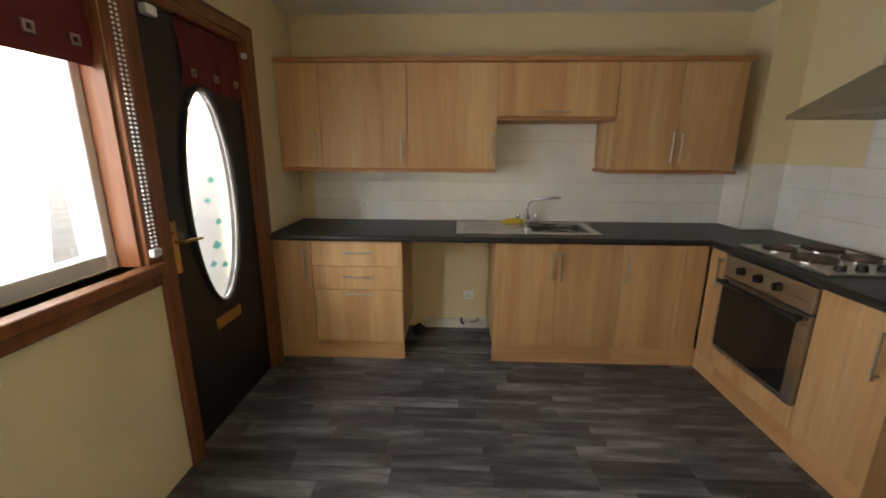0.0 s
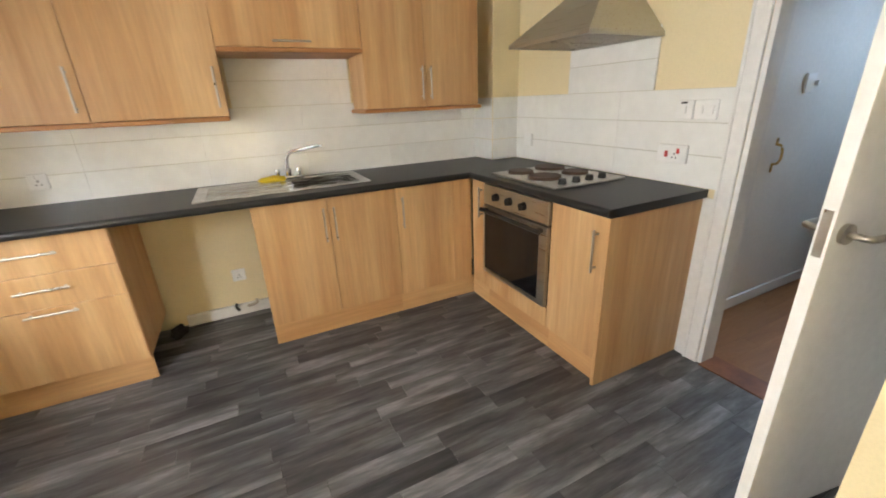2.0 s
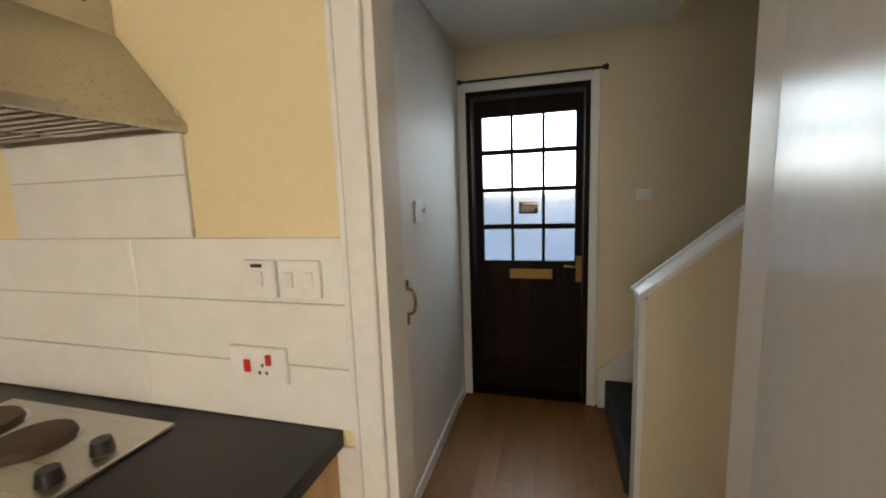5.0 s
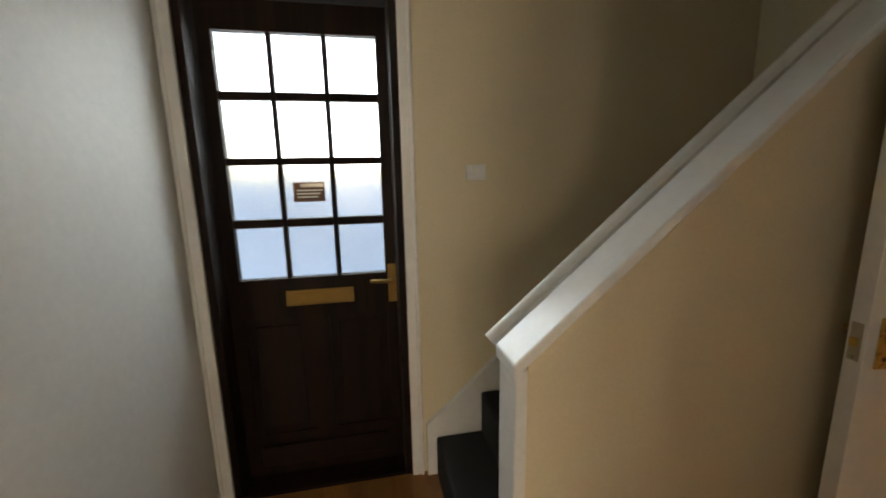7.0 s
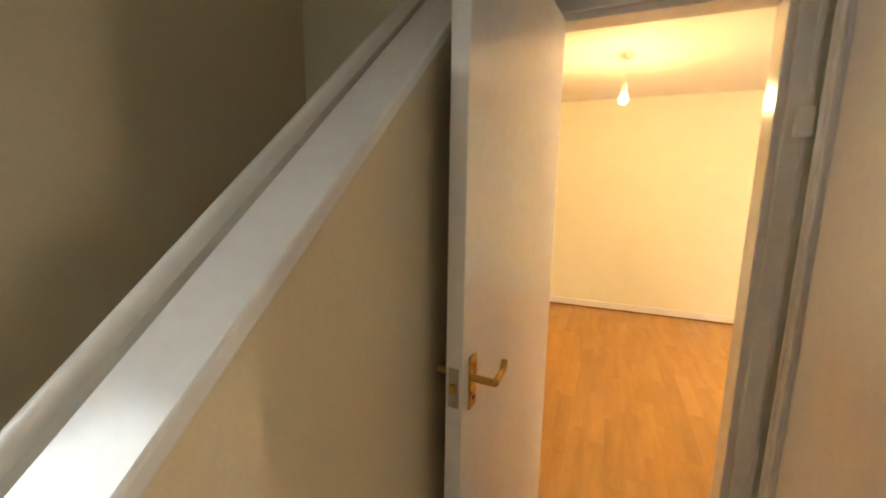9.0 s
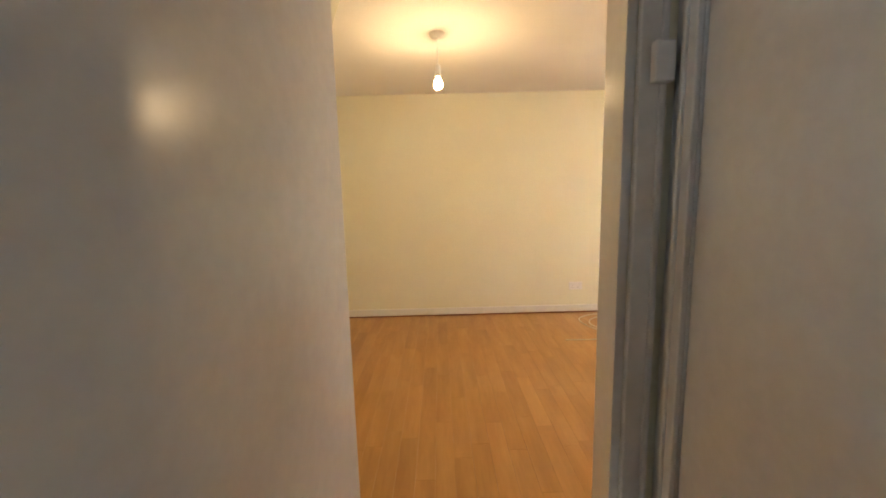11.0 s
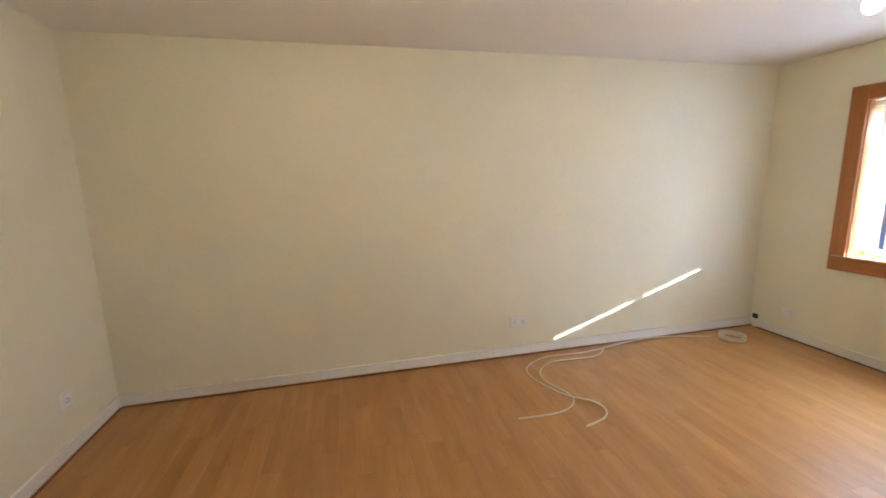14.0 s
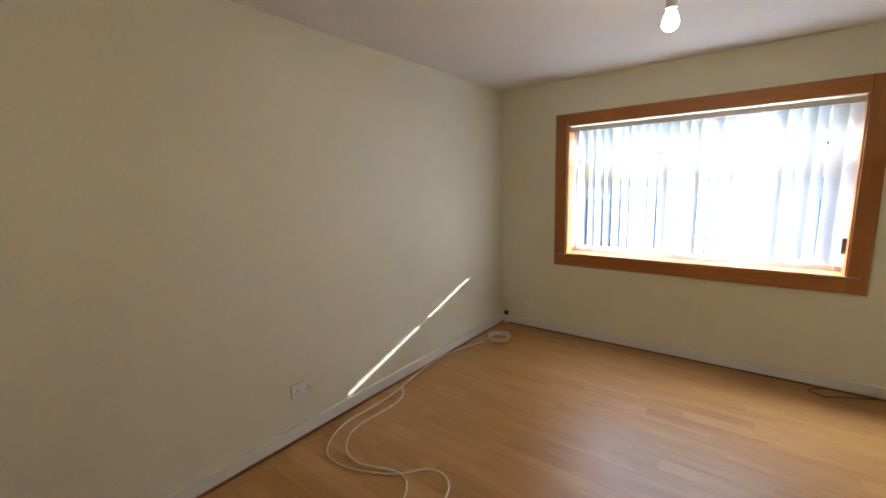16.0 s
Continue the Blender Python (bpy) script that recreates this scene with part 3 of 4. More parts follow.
box(bm, WX + 0.019, 3.40, -1.377, -0.793, 0.135, 0.245)
part("carcass", bm, BEECH, u)
front_x(u, "filler_panel", -1.393, -0.777, 0.14, 0.262, WX)
part("plinth", B(WX + 0.03, WX + 0.045, -1.39, -0.776, 0, 0.134), BEECH_Y, u)
u = thing("base_cabinet", "beech end cabinet beside the kitchen doorway", "kitchen cabinet", (3.1, -1.58, 0), group="base units of the hob run")
part("carcass", B(WX + 0.019, 3.40, -1.742, -1.395, 0.135, 0.868), BEECH, u)
front_x(u, "door", -1.742, -1.395, 0.14, 0.866, WX, (-1.70, 0.70))
part("plinth", B(WX + 0.03, WX + 0.045, -1.742, -1.391, 0, 0.134), BEECH_Y, u)
part("end_panel", B(WX - 0.005, 3.415, -1.762, -1.743, 0, 0.868, 0.002), BEECH, u)

# oven
o = thing("built_in_oven", "stainless steel built-in oven with black glass door", "oven", (3.1, -1.085, 0.25))
part("body", B(WX + 0.006, 3.3, -1.375, -0.795, 0.265, 0.862), BLACKPLASTIC, o)
cp = part("control_panel", B(WX - 0.018, WX + 0.006, -1.39, -0.78, 0.735, 0.862, 0.004), STEEL, o, "brushed steel control panel")
for yy in (-0.93, -1.06, -1.19):
    k = rod(bmesh.new(), (WX - 0.018, yy, 0.80), (WX - 0.045, yy, 0.80), 0.024, 20, 0.02)
    box(k, WX - 0.052, WX - 0.044, yy - 0.005, yy + 0.005, 0.78, 0.82, 0.002)
    part("knob", k, BLACKPLASTIC, cp, "black control knob", True)
bm = bmesh.new()
for y0, y1, z0, z1 in ((-1.39, -1.285, 0.27, 0.728), (-0.885, -0.78, 0.27, 0.728), (-1.285, -0.885, 0.27, 0.34), (-1.285, -0.885, 0.66, 0.728)):
    box(bm, WX - 0.022, WX + 0.004, y0, y1, z0, z1, 0.002)
od = part("oven_door", bm, STEEL, o, "brushed steel door frame")
part("oven_glass", B(WX - 0.024, WX - 0.004, -1.33, -0.80, 0.30, 0.70, 0.002), BLACKGLASS, od, "black oven glass")
bm = tube(bmesh.new(), [(WX - 0.055, -1.37, 0.705), (WX - 0.055, -0.80, 0.705)], 0.013, 12)
box(bm, WX - 0.05, WX - 0.02, -1.36, -1.33, 0.695, 0.715)
box(bm, WX - 0.05, WX - 0.02, -0.84, -0.81, 0.695, 0.715)
part("handle", bm, BLACKPLASTIC, od, "black bar handle", True)

# worktop with rounded front edge
wt = thing("worktop", "charcoal laminate worktop round the corner", "worktop", (1.7, -0.3, 0.872))
for a in ((KX0 + 0.002, 1.19, -0.63, -0.002), (1.19, 2.13, -0.63, -0.53), (1.19, 2.13, -0.08, -0.002), (2.13, 3.188, -0.63, -0.002)):
    part("worktop_section", B(*a, 0.872, 0.912), WORKTOP, wt)
part("worktop_section", prism(bmesh.new(), [(2.775, -1.78), (3.416, -1.78), (3.416, -0.262), (3.19, -0.262), (3.19, -0.632), (2.775, -0.632)], "z", 0.872, 0.912), WORKTOP, wt)
bm = bmesh.new()
rod(bm, (KX0 + 0.004, -0.63, 0.892), (2.775, -0.63, 0.892), 0.02, 16)
part("front_edge", bm, WORKTOP, wt, "rounded front edge", True)
bm = rod(bmesh.new(), (2.775, -0.64, 0.892), (2.775, -1.78, 0.892), 0.02, 16)
part("front_edge", bm, WORKTOP, wt, "rounded front edge", True)
bm = bmesh.new()
box(bm, 2.79, 3.05, -0.628, -0.622, 0.9125, 0.9135)
bmesh.ops.rotate(bm, verts=bm.verts, cent=(2.79, -0.625, 0.913), matrix=Matrix.Rotation(radians(52), 3, "Z"))
part("joint_strip", bm, BLACKPLASTIC, wt, "mitred joint strip")
bm = bmesh.new()
box(bm, KX0 + 0.004, 3.186, -0.012, -0.009 + 0.008, 0.912, 0.918)
part("sealant_bead", bm, UPVC, wt, "white sealant line")

# sink with drainer, bowl and ridges
s = thing("inset_sink", "stainless steel sink with drainer set in worktop", "sink", (1.66, -0.3, 0.912))
bm = bmesh.new()
bx0, bx1, by0, by1 = 1.70, 2.08, -0.48, -0.13
for a in ((1.18, bx0, -0.535, -0.075), (bx1, 2.14, -0.535, -0.075), (bx0, bx1, -0.535, by0), (bx0, bx1, by1, -0.075)):
    box(bm, *a, 0.911, 0.917, 0.002)
part("rim", bm, SINKSTEEL, s)
bm = bmesh.new()
for i in range(9):
    rod(bm, (1.24, -0.48 + i * 0.045, 0.916), (1.64, -0.48 + i * 0.045, 0.916), 0.004, 8)
part("drainer_ridges", bm, SINKSTEEL, s, "", True)
bm = bmesh.new()
box(bm, bx0 - 0.003, bx1 + 0.003, by0 - 0.003, by1 + 0.003, 0.760, 0.764)
for a in ((bx0 - 0.004, bx0, by0, by1), (bx1, bx1 + 0.004, by0, by1), (bx0, bx1, by0 - 0.004, by0), (bx0, bx1, by1, by1 + 0.004)):
    box(bm, *a, 0.762, 0.912)
part("bowl", bm, SINKSTEEL, s)
part("waste", rod(bmesh.new(), (1.89, -0.3, 0.764), (1.89, -0.3, 0.768), 0.04, 24), CHROME, s)
tp = thing("mixer_tap", "chrome mixer tap with swivel spout", "tap", (1.72, -0.105, 0.917))
bm = B(1.62, 1.80, -0.135, -0.08, 0.917, 0.94, 0.008)
rod(bm, (1.71, -0.107, 0.94), (1.71, -0.107, 0.985), 0.02, 16)
part("body", bm, CHROME, tp, "", True)
part("spout", tube(bmesh.new(), arc([(1.71, -0.107, 0.98), (1.71, -0.112, 1.04), (1.735, -0.13, 1.085), (1.80, -0.18, 1.105), (1.90, -0.25, 1.125), (1.915, -0.262, 1.115)]), 0.011, 12), CHROME, tp, "", True)
for xx in (1.645, 1.775):
    k = rod(bmesh.new(), (xx, -0.107, 0.94), (xx, -0.107, 0.965), 0.012, 12)
    rod(k, (xx, -0.107, 0.965), (xx, -0.107, 0.985), 0.02, 12, 0.016)
    part("tap_head", k, CHROME, tp, "", True)
bm = bmesh.new()
bmesh.ops.create_icosphere(bm, subdivisions=3, radius=1, matrix=Matrix.LocRotScale((1.60, -0.16, 0.932), None, (0.085, 0.045, 0.022)))
for v in bm.verts:
    v.co.z = max(0.918, v.co.z + 0.012 * noise.noise(v.co * 22))
single("cleaning_cloth", bm, YELLOW, "crumpled yellow cleaning cloth by the tap", "cloth", smooth=True)

# hob
hb = thing("electric_hob", "steel electric hob with four worn hotplates", "hob", (3.1, -1.08, 0.912))
part("hob_plate", B(2.83, 3.34, -1.37, -0.79, 0.911, 0.924, 0.004), STEEL, hb)
for xx, yy, rr in ((2.965, -0.915, 0.078), (3.20, -0.905, 0.095), (2.965, -1.135, 0.095), (3.20, -1.125, 0.078)):
    bm = rod(bmesh.new(), (xx, yy, 0.924), (xx, yy, 0.928), rr + 0.008, 36)
    hp = part("trim_ring", bm, CHROME, hb, "bright trim ring", True)
    bm = rod(bmesh.new(), (xx, yy, 0.927), (xx, yy, 0.942), rr, 36, rr - 0.006)
    part("hotplate", bm, PLATE, hp, "rusty brown iron hotplate", True)
for i in range(4):
    k = rod(bmesh.new(), (2.93 + i * 0.095, -1.315, 0.924), (2.93 + i * 0.095, -1.315, 0.953), 0.023, 18, 0.019)
    part("knob", k, BLACKPLASTIC, hb, "black control knob", True)

# cooker hood
h = thing("cooker_hood", "brushed steel chimney cooker hood on the wall", "cooker hood", (3.2, -1.13, 1.6))
bm = bmesh.new()
hy0, hy1, hx0 = -1.43, -0.83, 2.92
rect = lambda a, b, c, d, z: [bm.verts.new(q) for q in ((a, c, z), (b, c, z), (b, d, z), (a, d, z))]
r0 = rect(hx0, 3.418, hy0, hy1, 1.612)
r1 = rect(hx0, 3.418, hy0, hy1, 1.632)
r2 = rect(3.17, 3.418, -1.255, -1.005, 1.845)
for a, b in ((r0, r1), (r1, r2)):
    for i in range(4):
        bm.faces.new((a[i], a[(i + 1) % 4], b[(i + 1) % 4], b[i]))
bm.faces.new(r2)
ri = rect(hx0 + 0.015, 3.40, hy0 + 0.015, hy1 - 0.015, 1.612)
rj = rect(hx0 + 0.015, 3.40, hy0 + 0.015, hy1 - 0.015, 1.624)
for i in range(4):
    bm.faces.new((r0[i], r0[(i + 1) % 4], ri[(i + 1) % 4], ri[i]))
    bm.faces.new((ri[i], ri[(i + 1) % 4], rj[(i + 1) % 4], rj[i]))
bm.faces.new(rj)
part("canopy", bm, STEEL, h)
for y0, y1 in ((-1.40, -1.14), (-1.12, -0.86)):
    gf = part("grease_filter", B(2.97, 3.36, y0, y1, 1.618, 1.624), SATIN, h, "ribbed metal grease filter")
    for i in range(11):
        part("rib", B(2.98 + i * 0.034, 2.995 + i * 0.034, y0 + 0.01, y1 - 0.01, 1.613, 1.6178), SATIN, gf)
ch = part("chimney", B(3.175, 3.418, -1.25, -1.01, 1.845, H - 0.004, 0.003), STEEL, h)
bm = B(3.25, 3.36, -1.2535, -1.25, 1.90, 1.95)
part("vent", bm, BLACKPLASTIC, ch, "dark vent slot")

# wall units
UY = -0.335
VX = (-0.035, 0.25, 0.84, 1.44, 2.215, 2.62, 3.02)


def wall_unit(x0, x1, z0, label):
    t = thing("wall_cabinet", label, "kitchen cabinet", ((x0 + x1) / 2, -0.16, z0), group="kitchen wall cabinets")
    part("carcass", B(x0, x1, UY + 0.019, -0.002, z0, 2.0), BEECH, t)
    return t


u = wall_unit(VX[0], VX[1], 1.325, "narrow beech wall cabinet in the corner by the door")
front_y(u, "door", VX[0], VX[1], 1.325, 2.0, UY, (VX[1] - 0.035, 1.47, True))
u = wall_unit(VX[1], VX[2], 1.325, "single-door beech wall cabinet")
front_y(u, "door", VX[1], VX[2], 1.325, 2.0, UY, (VX[2] - 0.035, 1.47, True))
u = wall_unit(VX[2], VX[3], 1.325, "single-door beech wall cabinet beside the sink")
front_y(u, "door", VX[2], VX[3], 1.325, 2.0, UY, (VX[3] - 0.035, 1.47, True))
u = wall_unit(VX[3], VX[4], 1.665, "short beech top-hung cabinet above the sink")
front_y(u, "door", VX[3], VX[4], 1.665, 2.0, UY, (1.82, 1.695, False))
u = wall_unit(VX[4], VX[6], 1.325, "double-door beech wall cabinet")
front_y(u, "door", VX[4], VX[5], 1.325, 2.0, UY, (VX[5] - 0.03, 1.47, True))
front_y(u, "door", VX[5], VX[6], 1.325, 2.0, UY, (VX[5] + 0.03, 1.47, True))
single("cornice", B(VX[0], VX[6] + 0.02, UY - 0.022, -0.002, 2.001, 2.03, 0.007), EDGE, "beech cornice along tops of wall cabinets", "cornice")
for x0, x1, z in ((VX[0], VX[3], 1.324), (VX[3] + 0.001, VX[4] - 0.001, 1.664), (VX[4] - 0.02, VX[6] + 0.015, 1.324)):
    single("pelmet", B(x0, x1, UY - 0.018, -0.002, z - 0.024, z, 0.006), EDGE, "beech light pelmet under wall cabinets", "pelmet", "pelmets")

# appliance gap
pipe = thing("waste_pipe", "capped grey pipe stubs low in the appliance gap", "pipe", (1.33, -0.05, 0.0))
part("pipe_stub", tube(bmesh.new(), arc([(1.36, -0.03, 0.09), (1.36, -0.07, 0.09), (1.345, -0.08, 0.085), (1.30, -0.08, 0.08)], 4), 0.011, 10), SATIN, pipe, "", True)
part("pipe_stub", tube(bmesh.new(), arc([(1.23, -0.03, 0.085), (1.23, -0.08, 0.085), (1.245, -0.085, 0.06)], 4), 0.010, 10), BLACKPLASTIC, pipe, "black hose end", True)
bm = bmesh.new()
bmesh.ops.create_icosphere(bm, subdivisions=3, radius=1, matrix=Matrix.LocRotScale((0.875, -0.09, 0.0), None, (0.045, 0.08, 0.05)))
for v in bm.verts:
    v.co += v.normal * 0.03 * noise.noise(v.co * 25)
    v.co.z = max(0.0, v.co.z)
single("floor_debris", bm, DIRT, "small heap of black dirt in gap corner", "debris", smooth=True)
skirting("baseboard_appliance_gap", [(X[2] + 0.1, X[3], -0.03, -0.002, 0, 0.075)], "cream painted skirting in the appliance gap")


def faceplate(name, label, axis, side, at, u, z, w, h, kind="socket", group=""):
    """A white plate on a wall. side: +1 or -1, the way it looks along its axis."""
    f = lambda d0, d1, u0, u1, z0, z1: (min(at + side * d0, at + side * d1), max(at + side * d0, at + side * d1), u0, u1, z0, z1) if axis == "x" else (u0, u1, min(at + side * d0, at + side * d1), max(at + side * d0, at + side * d1), z0, z1)
    loc = (at, u, z - h / 2) if axis == "x" else (u, at, z - h / 2)
    t = thing(name, label, "electrical " + kind if kind != "switch" else "light switch", loc, group=group)
    part("plate", B(*f(0, 0.012, u - w / 2, u + w / 2, z - h / 2, z + h / 2), 0.004), UPVC, t)
    if kind == "socket":
        n = 2 if w > 0.1 else 1
        for i in range(n):
            c = u + (i - (n - 1) / 2) * w * 0.5
            bm = bmesh.new()
            box(bm, *f(0.0115, 0.0135, c - 0.003, c + 0.003, z - 0.002, z + 0.008))
            box(bm, *f(0.0115, 0.0135, c - 0.014, c - 0.007, z - 0.018, z - 0.013))
            box(bm, *f(0.0115, 0.0135, c + 0.007, c + 0.014, z - 0.018, z - 0.013))
            part("pin_holes", bm, BLACKPLASTIC, t)
            part("rocker", B(*f(0.0115, 0.016, c - 0.018, c - 0.006, z + 0.014, z + 0.034), 0.001), UPVC, t)
    elif kind == "switch":
        n = 2 if w > 0.1 else 1
        for i in range(n):
            c = u + (i - (n - 1) / 2) * 0.05
            part("rocker", B(*f(0.0115, 0.018, c - 0.011, c + 0.011, z - 0.018, z + 0.018), 0.002), UPVC, t)
    return t, f


faceplate("wall_socket", "white single socket on tiles above worktop", "y", -1, -0.010, 0.457, 1.035, 0.085, 0.085)
faceplate("wall_socket", "white single socket on wall in appliance gap", "y", -1, -0.002, 1.285, 0.29, 0.085, 0.085)
faceplate("wall_socket", "white blank socket on tiles behind the hob", "x", -1, KX1 - 0.010, -0.42, 1.06, 0.085, 0.085, "outlet")
t, f = faceplate("cooker_switch", "white cooker switch plate with dark marking", "x", -1, KX1 - 0.010, -1.605, 1.272, 0.088, 0.088, "switch")
part("marking", B(*f(0.018, 0.0195, -1.62, -1.59, 1.30, 1.308)), BLACKPLASTIC, t)
faceplate("wall_switch", "white two-gang switch plate on tiles", "x", -1, KX1 - 0.010, -1.71, 1.272, 0.102, 0.088, "switch")
t, f = faceplate("cooker_socket", "white cooker socket with red rocker switches", "x", -1, KX1 - 0.010, -1.575, 1.062, 0.16, 0.09, "outlet")
part("red_rocker", B(*f(0.0115, 0.018, -1.555, -1.54, 1.045, 1.075), 0.001), REDPLASTIC, t)
part("red_rocker", B(*f(0.0115, 0.018, -1.615, -1.602, 1.065, 1.09), 0.001), REDPLASTIC, t)
bm = bmesh.new()
for dy, dz in ((-0.025, 0.0), (-0.015, -0.018), (-0.035, -0.018)):
    box(bm, *f(0.0115, 0.0135, -1.565 + dy - 0.003, -1.565 + dy + 0.003, 1.062 + dz - 0.004, 1.062 + dz + 0.004))
part("pin_holes", bm, BLACKPLASTIC, t)


# ---- doors inside the house ----
def lever(parent, x, y, z, side, toward, material):
    """A lever on a rose or plate; side along y, the arm reaching along x."""
    bm = rod(bmesh.new(), (x, y, z), (x, y + side * 0.01, z), 0.026, 20)
    part("rose", bm, material, parent, "", True)
    part("lever", tube(bmesh.new(), arc([(x, y + side * 0.005, z), (x, y + side * 0.045, z), (x + toward * 0.02, y + side * 0.055, z), (x + toward * 0.085, y + side * 0.055, z + 0.004), (x + toward * 0.098, y + side * 0.045, z + 0.010)], 4), 0.009, 10), material, parent, "", True)


# the kitchen door stands folded back against the cupboard
dk = thing("door_2", "white flush kitchen door standing open", "door", (3.415, -2.63, 0), turn=170, kind="structure")
leaf = part("leaf", B(0, 0.748, -0.035, 0, 0.008, 1.99, 0.002), GLOSS, dk)
lever(leaf, 0.702, -0.035, 1.02, -1, -1, SATIN)
lever(leaf, 0.702, 0.0, 1.02, 1, -1, SATIN)
part("latch_plate", B(0.7465, 0.7495, -0.028, -0.007, 0.96, 1.08), SATIN, leaf)

# cupboards with D handles
def d_handle(parent, a, b, out, r=0.006, material=None):
    a, b, out = Vector(a), Vector(b), Vector(out)
    return part("pull_handle", tube(bmesh.new(), arc([a, a + out * 0.8, a + out + (b - a) * 0.12, b + out - (b - a) * 0.12, b + out * 0.8, b], 5), r, 10), material or UPVC, parent, "", True)


c = thing("door_3", "white gloss cupboard door beside the kitchen doorway", "cupboard door", (3.06, -2.64, 0), kind="structure")
leaf = part("leaf", B(2.721, 3.379, -2.765, -2.732, 0.01, 1.99, 0.002), GLOSS, c)
d_handle(leaf, (2.93, -2.732, 0.85), (2.93, -2.732, 0.99), (0, 0.04, 0), 0.006, GLOSS)
architrave("trim_kitchen_cupboard", "y", -2.72, 1, 2.73, 3.36, 2.0, 0.04, GLOSS, "white gloss cupboard architrave", 0.012)
c = thing("door_4", "white gloss hall cupboard door", "cupboard door", (3.49, -3.79, 0), kind="structure")
leaf = part("leaf", B(3.485, 3.515, -4.0495, -3.4405, 0.01, 2.01, 0.002), GLOSS, c)
d_handle(leaf, (3.515, -3.50, 0.94), (3.515, -3.50, 1.045), (0.045, 0, 0), 0.005, SATIN)
architrave("trim_hall_cupboard", "x", HX0, 1, -4.05, -3.44, 2.02, 0.045, GLOSS, "white gloss hall cupboard architrave", 0.014)

# living room door, swung into the hall
dl = thing("door_5", "white flush living room door standing open", "door", (4.268, -4.125, 0), turn=83.7, kind="structure")
leaf = part("leaf", B(0, 0.735, 0, 0.04, 0.008, 1.975, 0.002), GLOSS, dl)
for face, out in ((0.04, 1), (0.0, -1)):
    reach = 0.05 if out > 0 else 0.036
    edge = sorted((face, face + out * 0.006))
    hp = part("handle_plate", B(0.672, 0.708, edge[0], edge[1], 0.945, 1.068, 0.003), BRASS, leaf, "brass lever back plate")
    part("lever", tube(bmesh.new(), arc([(0.69, face + out * 0.005, 1.015), (0.69, face + out * reach, 1.015), (0.677, face + out * (reach + 0.004), 1.015), (0.625, face + out * reach, 1.02), (0.607, face + out * (reach - 0.004), 1.032)], 4), 0.0085, 10), BRASS, hp, "brass lever", True)
    if out > 0:
        part("keyhole", rod(bmesh.new(), (0.69, face + 0.006, 0.97), (0.69, face + 0.0075, 0.97), 0.006, 12), BLACKPLASTIC, hp)
plate = part("latch_plate", B(0.733, 0.737, 0.008, 0.032, 0.96, 1.05), SATIN, leaf)
part("latch_bolt", B(0.737, 0.746, 0.013, 0.027, 0.995, 1.015, 0.002), BRASS, plate)
k = thing("door_catch", "small white catch on living room door frame", "door catch", (3.57, -4.12, 1.6))
part("body", B(3.545, 3.585, -4.12, -4.095, 1.58, 1.66, 0.004), UPVC, k)

# ---- front door ----
fd = thing("door_6", "dark brown front door with twelve frosted panes", "door", (5.47, -2.08, 0), kind="structure")
dx0, dx1 = 5.462, 5.506
cols = [(-1.966, -1.772), (-2.176, -1.985), (-2.392, -2.197)]
rows_ = [(0.96, 1.185), (1.22, 1.445), (1.475, 1.70), (1.733, 1.955)]
bm = bmesh.new()
box(bm, dx0, dx1, -2.438, -2.392, 0.01, 2.066)
box(bm, dx0, dx1, -1.772, -1.722, 0.01, 2.066)
box(bm, dx0, dx1, -2.392, -1.772, 1.955, 2.066)
box(bm, dx0, dx1, -2.392, -1.772, 0.78, 0.96)
box(bm, dx0, dx1, -2.392, -1.772, 0.01, 0.22)
box(bm, dx0, dx1, -2.13, -2.04, 0.22, 0.78)
part("door_frame", bm, DARKWOOD, fd)
bm = bmesh.new()
for a, b in ((-1.985, -1.966), (-2.197, -2.176)):
    box(bm, dx0 + 0.002, dx1 - 0.002, a, b, 0.96, 1.955, 0.004)
for a, b in ((1.185, 1.22), (1.445, 1.475), (1.70, 1.733)):
    for y0, y1 in cols:
        box(bm, dx0 + 0.002, dx1 - 0.002, y0, y1, a, b, 0.004)
part("glazing_bars", bm, DARKWOOD, fd)
for y0, y1 in ((-2.392, -2.13), (-2.04, -1.772)):
    bm = B(dx0 + 0.014, dx1 - 0.012, y0, y1, 0.22, 0.78)
    box(bm, dx0 + 0.006, dx0 + 0.016, y0 + 0.035, y1 - 0.035, 0.255, 0.745, 0.006)
    part("panel", bm, DARKWOOD, fd)
bm = B(dx0 - 0.022, dx0, -2.37, -1.79, 0.07, 0.17, 0.006)
part("weather_rail", bm, DARKWOOD, fd, "dark reddish bottom rail")
for y0, y1 in cols:
    for z0, z1 in rows_:
        g = part("pane", B(dx0 + 0.018, dx0 + 0.024, y0, y1, z0, z1), FROST, fd, "rippled frosted glass")
        g.visible_shadow = False
lp = part("letter_plate", B(dx0 - 0.006, dx0, -2.245, -1.955, 0.835, 0.905, 0.003), AGEDBRASS, fd, "brass letter plate")
part("flap", B(dx0 - 0.012, dx0 - 0.006, -2.22, -1.98, 0.848, 0.892, 0.003), AGEDBRASS, lp)
hp = part("handle_plate", B(dx0 - 0.007, dx0, -2.44, -2.40, 0.82, 1.0, 0.003), AGEDBRASS, fd, "brass handle plate")
part("lever", tube(bmesh.new(), [(dx0 - 0.005, -2.42, 0.93), (dx0 - 0.045, -2.42, 0.93), (dx0 - 0.05, -2.41, 0.93), (dx0 - 0.05, -2.32, 0.935)], 0.008, 10), AGEDBRASS, hp, "brass lever", True)
